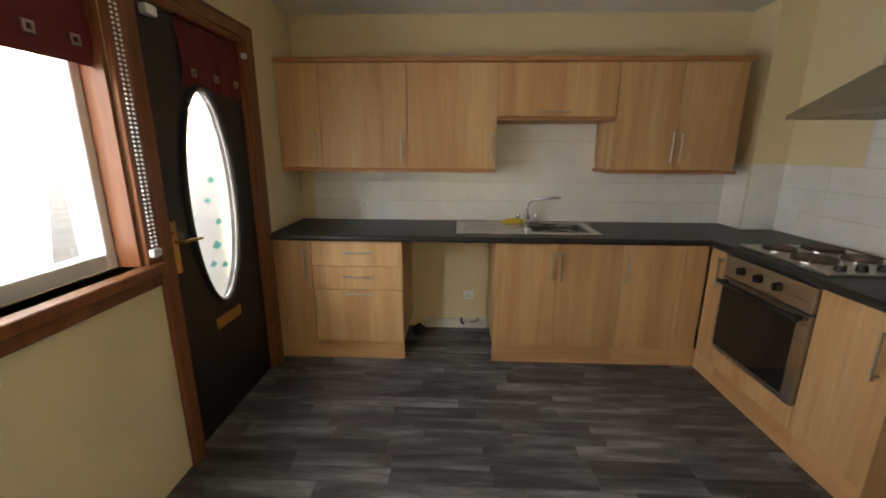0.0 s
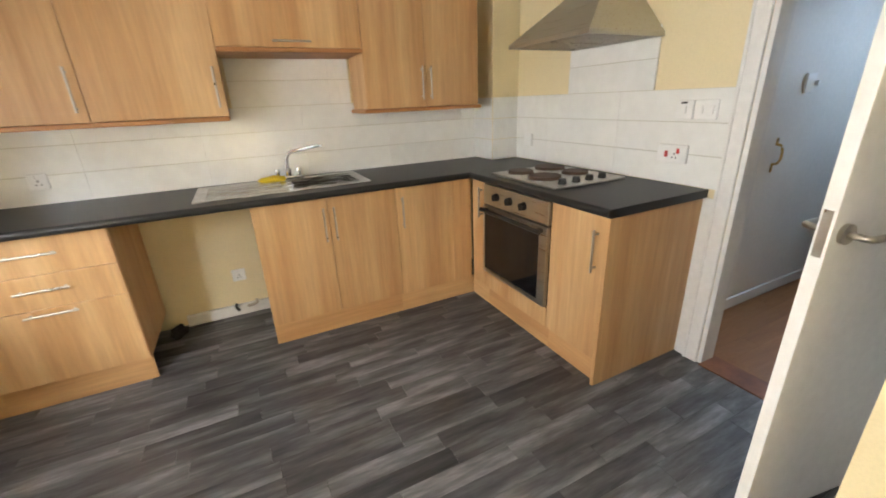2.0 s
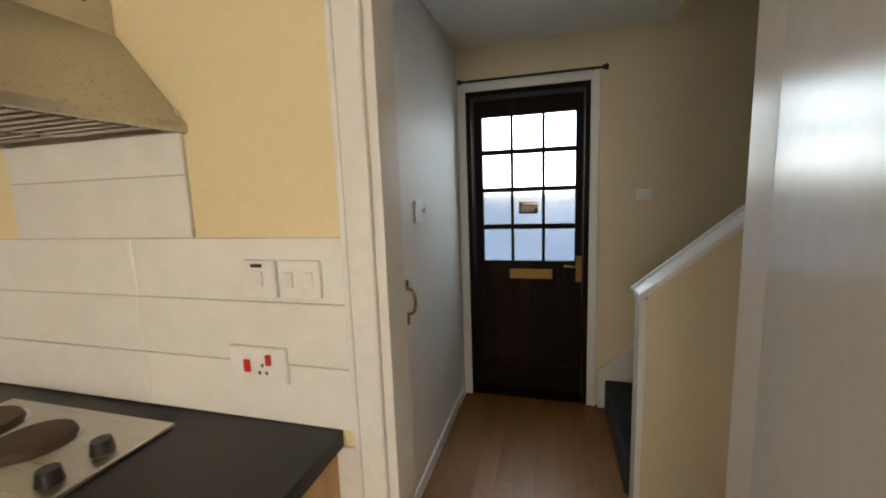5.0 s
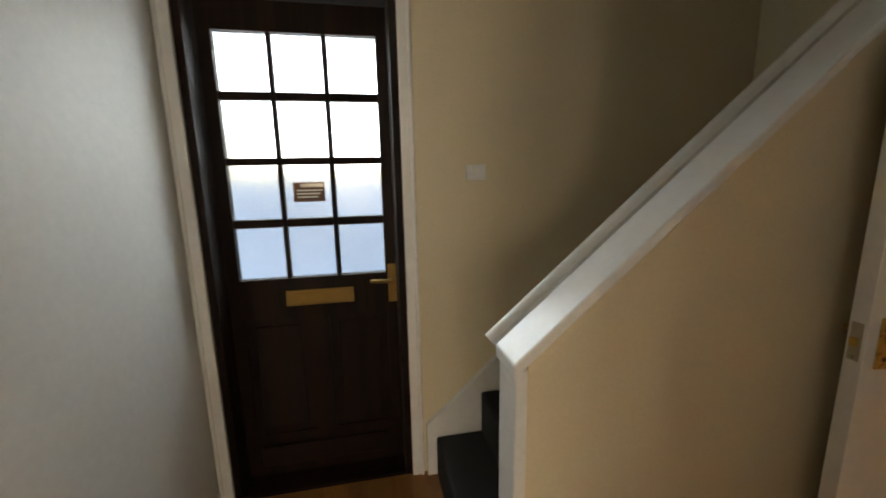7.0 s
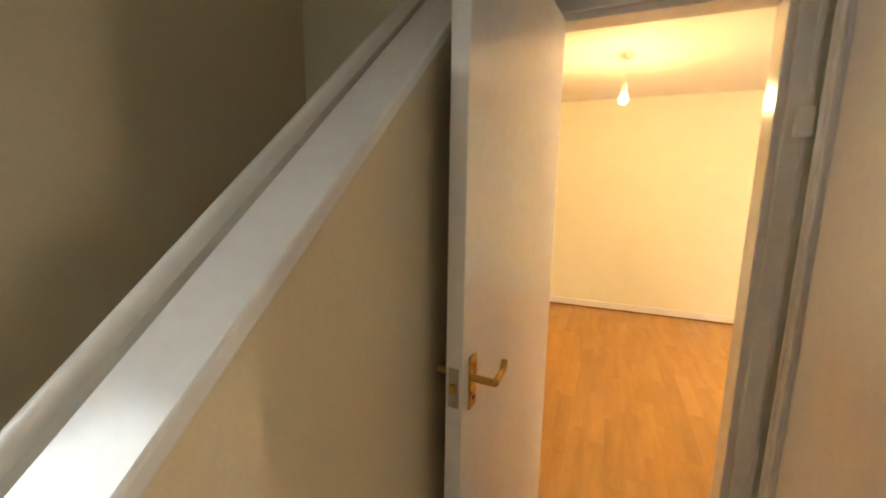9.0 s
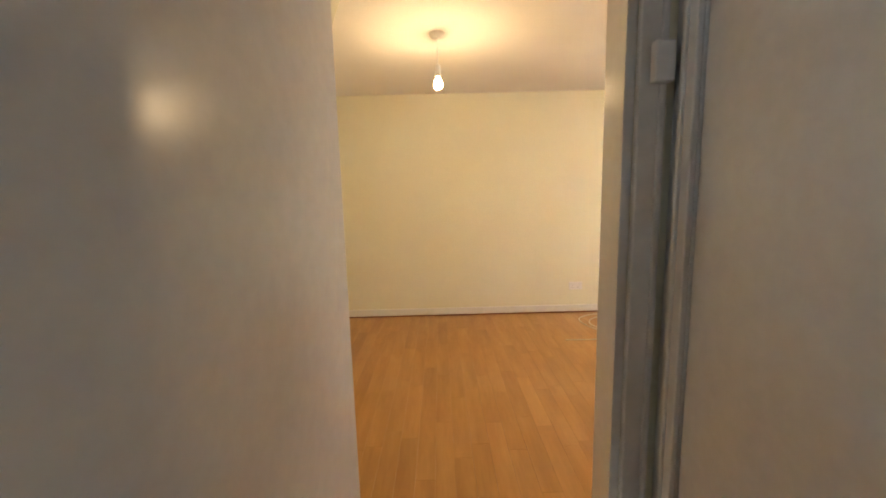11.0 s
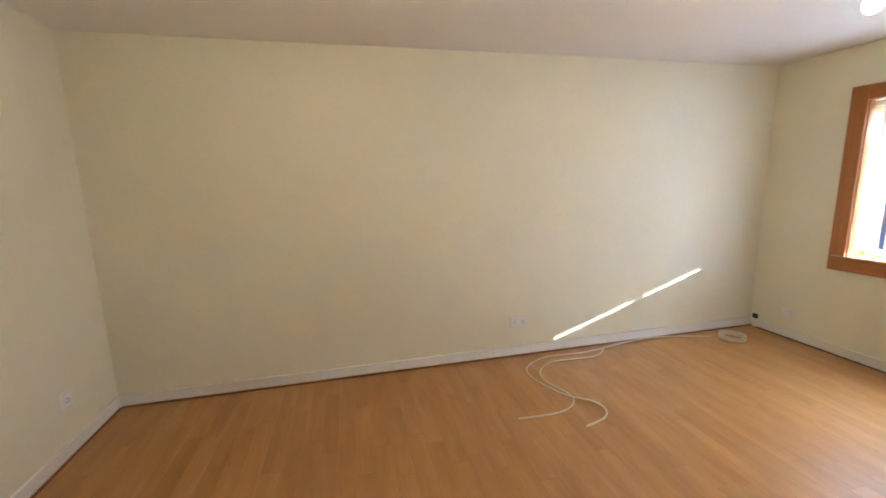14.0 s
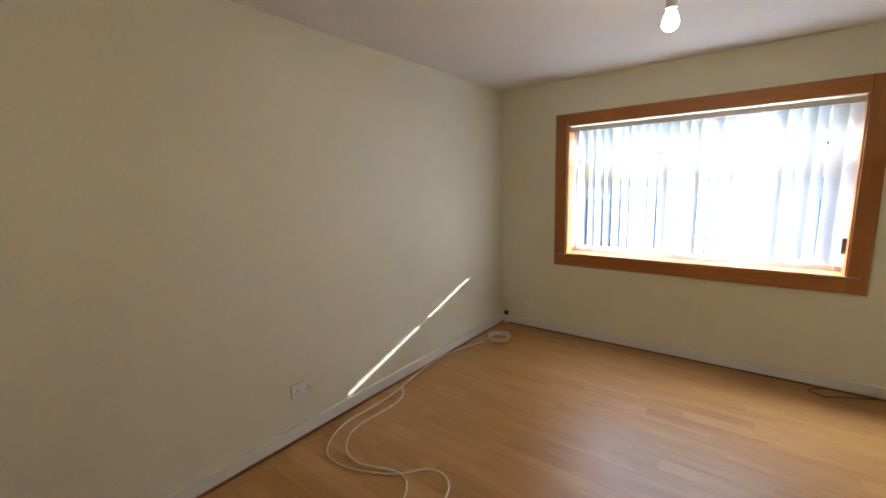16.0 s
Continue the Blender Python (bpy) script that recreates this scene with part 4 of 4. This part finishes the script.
st = thing("window_sticker", "small brown printed notice on a door pane", "sticker", (dx0 + 0.015, -2.085, 1.29))
part("sheet", B(dx0 + 0.0145, dx0 + 0.0165, -2.15, -2.02, 1.29, 1.372), STICKER, st)
for i in range(3):
    part("text_bar", B(dx0 + 0.0135, dx0 + 0.0145, -2.14 + i * 0.01, -2.035, 1.335 - i * 0.014, 1.341 - i * 0.014), UPVC, st)
part("text_bar", B(dx0 + 0.0135, dx0 + 0.0145, -2.145, -2.05, 1.352, 1.366), SATIN, st)
structure("trim_front_step", B(5.345, 5.6, -2.45, -1.71, -0.01, 0.012), DARKWOOD, "dark timber front door threshold", "threshold")
cr = thing("curtain_rod", "thin dark metal curtain rod over front door", "curtain rod", (5.3, -2.1, 2.14))
part("rail", rod(bmesh.new(), (5.29, -2.53, 2.155), (5.29, -1.68, 2.155), 0.008, 10), BLACKPLASTIC, cr, "", True)
for yy, s in ((-2.53, -1), (-1.68, 1)):
    k = rod(bmesh.new(), (5.29, yy, 2.155), (5.29, yy + s * 0.03, 2.155), 0.012, 10, 0.02)
    part("finial", k, BLACKPLASTIC, cr, "", True)
    part("bracket", B(5.29, FX, yy - s * 0.05 - 0.006, yy - s * 0.05 + 0.006, 2.149, 2.161), BLACKPLASTIC, cr)

# hall fittings
faceplate("wall_switch", "white double switch on wall beside front door", "x", -1, FX, -2.783, 1.40, 0.088, 0.066, "switch")
t, f = faceplate("wall_switch", "white square switch on hall wall", "y", -1, NY - 0.006, 4.43, 1.37, 0.10, 0.105, "outlet")
part("toggle", rod(bmesh.new(), (4.48, NY - 0.016, 1.37), (4.48, NY - 0.035, 1.37), 0.014, 14), UPVC, t, "", True)
structure("trim_hall_panel", B(3.62, 4.41, NY - 0.006, NY - 0.001, 0.09, 2.36, 0.002), HALL_N, "white painted access panel on hall wall", "wall panel")
ph = thing("pull_handle", "worn brass D pull handle on hall panel", "handle", (4.243, NY, 0.93))
part("bar", tube(bmesh.new(), arc([(4.243, NY - 0.006, 0.93), (4.243, NY - 0.035, 0.94), (4.243, NY - 0.045, 0.985), (4.243, NY - 0.035, 1.035), (4.243, NY - 0.006, 1.045)], 5), 0.007, 10), BRASS, ph, "", True)
for z in (0.905, 1.06):
    part("end_plate", B(4.233, 4.253, NY - 0.011, NY - 0.006, z - 0.022, z + 0.022, 0.001), BRASS, ph)

# ---- stairs ----
SY, GO, RI = -2.60, 0.215, 0.20
stairs = thing("staircase", "charcoal carpeted stairs rising beside front wall", "stairs", (4.95, SY, 0), kind="structure")
for i in range(13):
    y1 = SY - i * GO
    bm = B(4.515, FX - 0.03, y1 - GO - 0.02, y1 + 0.018, i * RI if i == 0 else i * RI - 0.02, (i + 1) * RI, 0.012)
    part("step", bm, CARPET, stairs)
bm = prism(bmesh.new(), [(SY + 0.06, 0.0), (SY + 0.06, 0.26), (SY - 0.06, 0.36), (SY - 2.9, 0.36 + 2.84 * RI / GO), (SY - 2.9, 2.0), (SY - 0.3, 0.0)], "x", FX - 0.03, FX - 0.003)
part("wall_string", bm, GLOSS, stairs, "white gloss wall string")
S = 0.855   # rise of the balustrade wall per metre
TOP = lambda y, drop=0.0: 1.015 + (-2.595 - y) * S - drop
structure("wall_stair_side", prism(bmesh.new(), [(-2.625, 0.0), (-2.625, TOP(-2.625, 0.03)), (-4.0, TOP(-4.0, 0.03)), (-4.14, TOP(-4.0, 0.03)), (-4.14, 0)], "x", 4.403, 4.485), HALL_PAINT, "cream painted sloping stair wall", "wall")
structure("trim_stair_newel", B(4.393, 4.493, -2.625, -2.597, 0, 0.995, 0.004), GLOSS, "white gloss end board of stair wall", "post")
bm = prism(bmesh.new(), [(-2.590, TOP(-2.590, 0.032)), (-2.590, TOP(-2.590)), (-4.0, TOP(-4.0)), (-4.0, TOP(-4.0, 0.032))], "x", 4.385, 4.500)
bmesh.ops.bevel(bm, geom=bm.edges[:], offset=0.005, segments=2, affect="EDGES", profile=0.5)
structure("trim_stair_capping", bm, GLOSS, "white gloss capping board on stair wall", "capping")
bm = prism(bmesh.new(), [(-2.626, TOP(-2.626, 0.06)), (-2.626, TOP(-2.626, 0.033)), (-4.0, TOP(-4.0, 0.033)), (-4.0, TOP(-4.0, 0.06))], "x", 4.394, 4.4025)
structure("trim_stair_apron", bm, HALL_PAINT, "narrow painted bead under stair capping", "trim")
hr = thing("handrail", "white painted rounded timber handrail beside stair wall", "handrail", (4.6, -2.6, 0.99))
RAIL = lambda y: 0.995 + (-2.62 - y) * S
bm = tube(bmesh.new(), [(4.58, -2.605, RAIL(-2.605)), (4.58, -2.62, RAIL(-2.62)), (4.58, -4.3, RAIL(-4.3))], 0.029, 20)
for v in bm.verts:
    if v.co.y > -2.61:
        v.co = Vector((4.58, -2.605, RAIL(-2.605))) + (v.co - Vector((4.58, -2.605, RAIL(-2.605)))) * 0.75
part("rail", bm, GLOSS, hr, "", True)
for yy in (-2.85, -3.6):
    part("bracket", tube(bmesh.new(), [(4.484, yy, RAIL(yy) - 0.075), (4.545, yy, RAIL(yy) - 0.075), (4.57, yy, RAIL(yy) - 0.06), (4.58, yy, RAIL(yy) - 0.03)], 0.008, 8), SATIN, hr, "", True)

# ---- living room: window and vertical blind ----
lw = thing("window_2", "wide white window in orange stained wooden surround", "window", (-0.1, -5.95, 0.7), kind="structure")
bm = bmesh.new()
box(bm, -0.16, -0.09, -6.91, -6.86, 0.80, 1.98, 0.005)
box(bm, -0.16, -0.09, -5.04, -4.99, 0.80, 1.98, 0.005)
box(bm, -0.16, -0.09, -6.86, -5.04, 0.80, 0.855, 0.005)
box(bm, -0.16, -0.09, -6.86, -5.04, 1.925, 1.98, 0.005)
box(bm, -0.16, -0.09, -6.86, -5.04, 1.63, 1.69, 0.005)
box(bm, -0.158, -0.092, -5.98, -5.92, 0.856, 1.924, 0.005)
part("window_frame", bm, UPVC, lw)
for y0, y1 in ((-6.86, -5.98), (-5.92, -5.04)):
    for z0, z1 in ((0.855, 1.63), (1.69, 1.925)):
        g = part("pane", B(-0.128, -0.122, y0, y1, z0, z1), GLASS, lw)
        g.visible_shadow = False
for yy in (-6.72, -6.15, -5.70, -5.25, -5.12):
    part("vent_catch", B(-0.09, -0.06, yy - 0.03, yy + 0.03, 1.685, 1.705, 0.004), BLACKPLASTIC, lw, "dark vent catch")
for n_, a in (("surround_upright", (-7.01, -6.905, 0.69, 2.08)), ("surround_upright", (-4.995, -4.89, 0.69, 2.08))):
    part(n_, B(LX0, LX0 + 0.022, *a, 0.004), OAKFRAME, lw)
for a in ((-6.904, -4.996, 0.69, 0.795), (-6.904, -4.996, 1.975, 2.08)):
    part("surround_rail", B(LX0, LX0 + 0.022, *a, 0.004), OAKFRAME_Y, lw)
bm = B(-0.09, LX0 + 0.024, -6.905, -4.995, 0.796, 0.806)
part("window_sill", bm, OAKFRAME_Y, lw)
for y0, y1 in ((-6.9085, -6.898), (-5.002, -4.9915)):
    part("reveal_board", B(-0.09, LX0, y0, y1, 0.806, 1.975), OAKFRAME, lw)

vb = thing("vertical_blind", "white vertical slat blind half open in window", "blind", (0.03, -5.95, 0.86))
part("headrail", B(0.005, 0.05, -6.89, -5.01, 1.925, 1.965, 0.004), UPVC, vb)
bm = bmesh.new()
prev = None
for i in range(5):
    u_ = -0.045 + i * 0.0225
    bow = 0.006 * math.cos(i / 4 * math.pi - math.pi / 2)
    cur = [bm.verts.new((bow, u_, 0.86)), bm.verts.new((bow, u_, 1.925))]
    if prev:
        bm.faces.new((prev[0], cur[0], cur[1], prev[1]))
    prev = cur
bmesh.ops.solidify(bm, geom=bm.faces[:], thickness=0.0012)
slat = part("slat", bm, BLIND, vb, "", True)
sm = slat.data
rng = random.Random(4)
count = 26
for i in range(count):
    ob = slat if i == 0 else new("slat", sm)
    ob.parent = vb
    yy = -6.84 + i * (1.79 / (count - 1))
    ob.location = Vector((0.028, yy, 0)) - AT[vb]
    ob.rotation_euler = (rng.uniform(-0.006, 0.006), 0, radians(-37 + rng.uniform(-4, 4)))
for i in range(2):
    pts = [(0.03 + i * 0.03, -6.86 + k * 0.08, 0.868 - 0.006 * (k % 2)) for k in range(24)]
    part("linking_chain", tube(bmesh.new(), pts, 0.0016, 5), UPVC, vb)
part("chain_cleat", B(0.055, 0.075, -5.035, -5.01, 0.95, 1.06, 0.004), SATIN, vb)
for yy, s in ((-6.99, 1), (-4.93, -1)):
    single("blind_hook", tube(bmesh.new(), [(LX0 + 0.025, yy, 0.80), (LX0 + 0.03, yy + s * 0.06, 0.803), (LX0 + 0.028, yy + s * 0.22, 0.80)], 0.004, 6), SATIN, "thin metal hook on window surround", "hook", "window hooks", True)


# ---- pendants ----
def pendant(x, y, label):
    t = thing("pendant_lamp", label, "ceiling lamp", (x, y, H), group="living room pendants")
    bm = rod(bmesh.new(), (x, y, H), (x, y, H - 0.03), 0.05, 24, 0.035)
    part("ceiling_rose", bm, UPVC, t, "", True)
    part("flex", rod(bmesh.new(), (x, y, H - 0.03), (x, y, 2.185), 0.0035, 8), UPVC, t)
    part("lamp_holder", rod(bmesh.new(), (x, y, 2.185), (x, y, 2.115), 0.016, 16, 0.02), UPVC, t, "", True)
    bm = bmesh.new()
    bmesh.ops.create_uvsphere(bm, u_segments=20, v_segments=12, radius=0.03, matrix=Matrix.Translation((x, y, 2.065)))
    for v in bm.verts:
        if v.co.z > 2.075:
            k = min(1, (v.co.z - 2.075) / 0.02)
            v.co.z += 0.022 * k
            v.co.x = x + (v.co.x - x) * (1 - 0.15 * k)
            v.co.y = y + (v.co.y - y) * (1 - 0.15 * k)
    part("bulb", bm, BULB, t, "warm glowing bare bulb", True)
    lamp = new("bulb_light", bpy.data.lights.new("bulb_light", "POINT"))
    lamp.data.energy, lamp.data.color, lamp.data.shadow_soft_size = 5.0, (1.0, 0.68, 0.36), 0.035
    lamp.location = (x, y, 2.0)


pendant(4.01, -6.0, "bare bulb pendant near the doorway end")
pendant(1.93, -5.83, "bare bulb pendant near the window")

# ---- living room small things ----
faceplate("wall_socket", "white double socket low on long wall", "y", 1, LY1, 2.528, 0.30, 0.148, 0.088)
faceplate("wall_socket", "white single socket on end wall", "x", -1, LX1, -7.13, 0.32, 0.088, 0.088)
faceplate("wall_socket", "small white outlet above skirting on end wall", "x", -1, LX1, -6.24, 0.125, 0.07, 0.07, "outlet")
t, f = faceplate("aerial_outlet", "small white aerial outlet in window corner", "x", 1, LX0, -7.27, 0.22, 0.09, 0.08, "outlet")
t, f = faceplate("cable_outlet", "small dark cable outlet above corner skirting", "x", 1, LX0 + 0.016, -7.53, 0.11, 0.05, 0.045, "outlet")
t.children[0].data.materials[0] = BLACKPLASTIC


def cable(pts, label, r=0.0055, material=None):
    return single("cable", tube(bmesh.new(), arc(pts, 6), r, 8), material or PLASTIC_CABLE, label, "cable", smooth=True)


cable([(1.35, -7.565, 0.008), (1.46, -7.55, 0.007), (1.95, -7.47, 0.006), (2.33, -7.47, 0.006), (2.56, -7.34, 0.006), (2.58, -7.14, 0.006), (2.47, -6.90, 0.006), (2.36, -6.79, 0.012), (2.32, -6.70, 0.006), (2.38, -6.61, 0.006), (2.54, -6.56, 0.006)], "loose cream cable lying on floor by skirting")
cable([(0.70, -7.44, 0.008), (1.10, -7.555, 0.008), (1.46, -7.535, 0.018), (1.75, -7.50, 0.006), (1.84, -7.42, 0.006), (1.98, -7.37, 0.006), (2.30, -7.38, 0.006), (2.47, -7.28, 0.006), (2.52, -7.12, 0.006), (2.46, -6.90, 0.018), (2.48, -6.80, 0.006), (2.62, -6.73, 0.006), (2.90, -6.735, 0.006)], "second loose cream cable with bare end")
cable([(0.106, -4.75, 0.006), (0.20, -4.95, 0.006), (0.25, -5.05, 0.006), (0.19, -5.12, 0.006), (0.106, -5.02, 0.006)], "dark brown loop of cable below window", 0.005, FRAMEWOOD)
cable([(0.104, -7.5, 0.007), (0.104, -6.6, 0.007), (0.103, -5.6, 0.007), (0.104, -4.7, 0.007)], "dark cable along foot of window wall", 0.005, BLACKPLASTIC)
coil = thing("cable_coil", "coil of cream cable on floor in corner", "cable coil", (0.56, -7.36, 0))
for k in range(4):
    r = 0.095 + 0.006 * (k % 2)
    pts = [(0.56 + (r + 0.004 * math.sin(3 * a)) * math.cos(a), -7.36 + r * math.sin(a), 0.007 + k * 0.011 + 0.003 * math.sin(2 * a + k)) for a in [math.tau * i / 28 for i in range(29)]]
    part("turn", tube(bmesh.new(), pts, 0.006, 6), PLASTIC_CABLE, coil, "", True)

# ---- outdoors ----
structure("ground", B(-400, 400, -400, 400, -0.35, -0.25), GRASS, "pale paving and ground outside", "ground")
# invented plane that makes the lower frosted panes bluer and darker
structure("backdrop_front", B(8.2, 8.3, -7, 3, -0.25, 1.42), BACKDROP, "made-up blue-grey backdrop tinting lower front door panes", "wall")
# invented plane filling the low view behind the rear windows
structure("backdrop_rear", B(-7.1, -7.0, -14, 4, -0.25, 1.0), BACKDROP, "made-up blue-grey backdrop beyond rear windows", "fence")

# ---- tiles and floor planks ----
def mesh_box(name, sx, sy, sz, material, bevel=0.0):
    bm = B(-sx / 2, sx / 2, -sy / 2, sy / 2, -sz / 2, sz / 2)
    if bevel:
        bmesh.ops.bevel(bm, geom=[e for e in bm.edges], offset=bevel, segments=1, affect="EDGES")
    me = bpy.data.meshes.new(name)
    bm.to_mesh(me)
    bm.free()
    me.materials.append(material)
    return me


def piece(name, me, parent, loc, scale=(1, 1, 1)):
    ob = new(name, me)
    ob.parent = parent
    ob.location = Vector(loc) - AT[parent]
    ob.scale = scale
    return ob


floor_k = bpy.data.objects["floor_kitchen"]
PW, PL = 0.092, 0.47
plank = mesh_box("plank", PL - 0.0015, PW - 0.0015, 0.008, VINYL)
rng = random.Random(11)
j, y = 0, -0.0
while y > -4.05:
    x = -0.06 - rng.random() * PL
    while x < 3.46:
        a, b = max(x, -0.12), min(x + PL, 3.455)
        if b - a > 0.02:
            piece("plank", plank, floor_k, ((a + b) / 2, y - PW / 2, -0.004), ((b - a) / PL, 1, 1))
        x += PL
    y -= PW

floor_l = bpy.data.objects["floor_living"]
PW, PL = 0.0975, 0.62
plank = mesh_box("laminate_board", PW - 0.0008, PL - 0.0008, 0.012, LAMINATE)
x = -0.02
while x < LX1 - 0.02:
    y = LY0 + 0.08 + rng.random() * PL
    while y > LY1 - 0.05:
        a, b = max(y - PL, LY1 - 0.06), min(y, LY0 + 0.09)
        if b - a > 0.02:
            piece("laminate_board", plank, floor_l, (x + PW / 2, (a + b) / 2, -0.006), (1, (b - a) / PL, 1))
        y -= PL
    x += PW
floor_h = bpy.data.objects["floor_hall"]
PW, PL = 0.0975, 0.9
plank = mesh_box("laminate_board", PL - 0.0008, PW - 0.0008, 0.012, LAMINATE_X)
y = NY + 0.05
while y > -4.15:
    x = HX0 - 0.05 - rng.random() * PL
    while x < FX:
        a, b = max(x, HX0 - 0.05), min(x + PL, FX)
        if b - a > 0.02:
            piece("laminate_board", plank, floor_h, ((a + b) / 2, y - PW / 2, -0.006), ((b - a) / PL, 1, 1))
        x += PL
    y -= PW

TZ, TH, TW = 0.914, 0.1505, 0.60
wn_ = bpy.data.objects["wall_kitchen_north"]
we_ = bpy.data.objects["wall_kitchen_east"]
wp_ = bpy.data.objects["wall_pipe_boxing"]
tile_n = mesh_box("tile", TW - 0.0006, 0.006, TH - 0.003, TILE, 0.001)
tile_e = mesh_box("tile", 0.006, TW - 0.0006, TH - 0.003, TILE, 0.001)


def tile_row_n(parent, x0, x1, k, y):
    x = x0
    while x < x1 - 0.005:
        b = min(x + TW, x1)
        piece("tile", tile_n, parent, ((x + b) / 2, y, TZ + (k + 0.5) * TH), ((b - x) / TW, 1, 1))
        x = b


def tile_row_e(parent, y0, y1, k, x):
    y = y0
    while y < y1 - 0.005:
        b = min(y + TW, y1)
        piece("tile", tile_e, parent, (x, (y + b) / 2, TZ + (k + 0.5) * TH), (1, (b - y) / TW, 1))
        y = b


for k in range(3):
    tile_row_n(wn_, 0.06, 3.18, k, -0.007)
    tile_row_e(we_, -1.813, -0.266, k, KX1 - 0.007)
    tile_row_e(wp_, -0.258, -0.002, k, 3.19 - 0.005)
    tile_row_n(wp_, 3.19, 3.41, k, -0.26 - 0.005)
for k in (3, 4):
    tile_row_n(wn_, 1.46, 2.20, k, -0.007)
tile_row_e(we_, -1.415, -0.80, 3, KX1 - 0.007)
tile_row_e(we_, -1.415, -0.80, 4, KX1 - 0.007)
for nm, b in (("grout_backing", (0.06, 3.186, -0.0045, -0.0005, TZ, TZ + 3 * TH)), ("grout_backing", (1.46, 2.20, -0.0045, -0.0005, TZ + 3 * TH, TZ + 5 * TH))):
    part(nm, B(*b), GROUT, wn_)
for b in ((KX1 - 0.0045, KX1 - 0.0005, -1.813, -0.262, TZ, TZ + 3 * TH), (KX1 - 0.0045, KX1 - 0.0005, -1.415, -0.80, TZ + 3 * TH, TZ + 4.6 * TH)):
    part("grout_backing", B(*b), GROUT, we_)
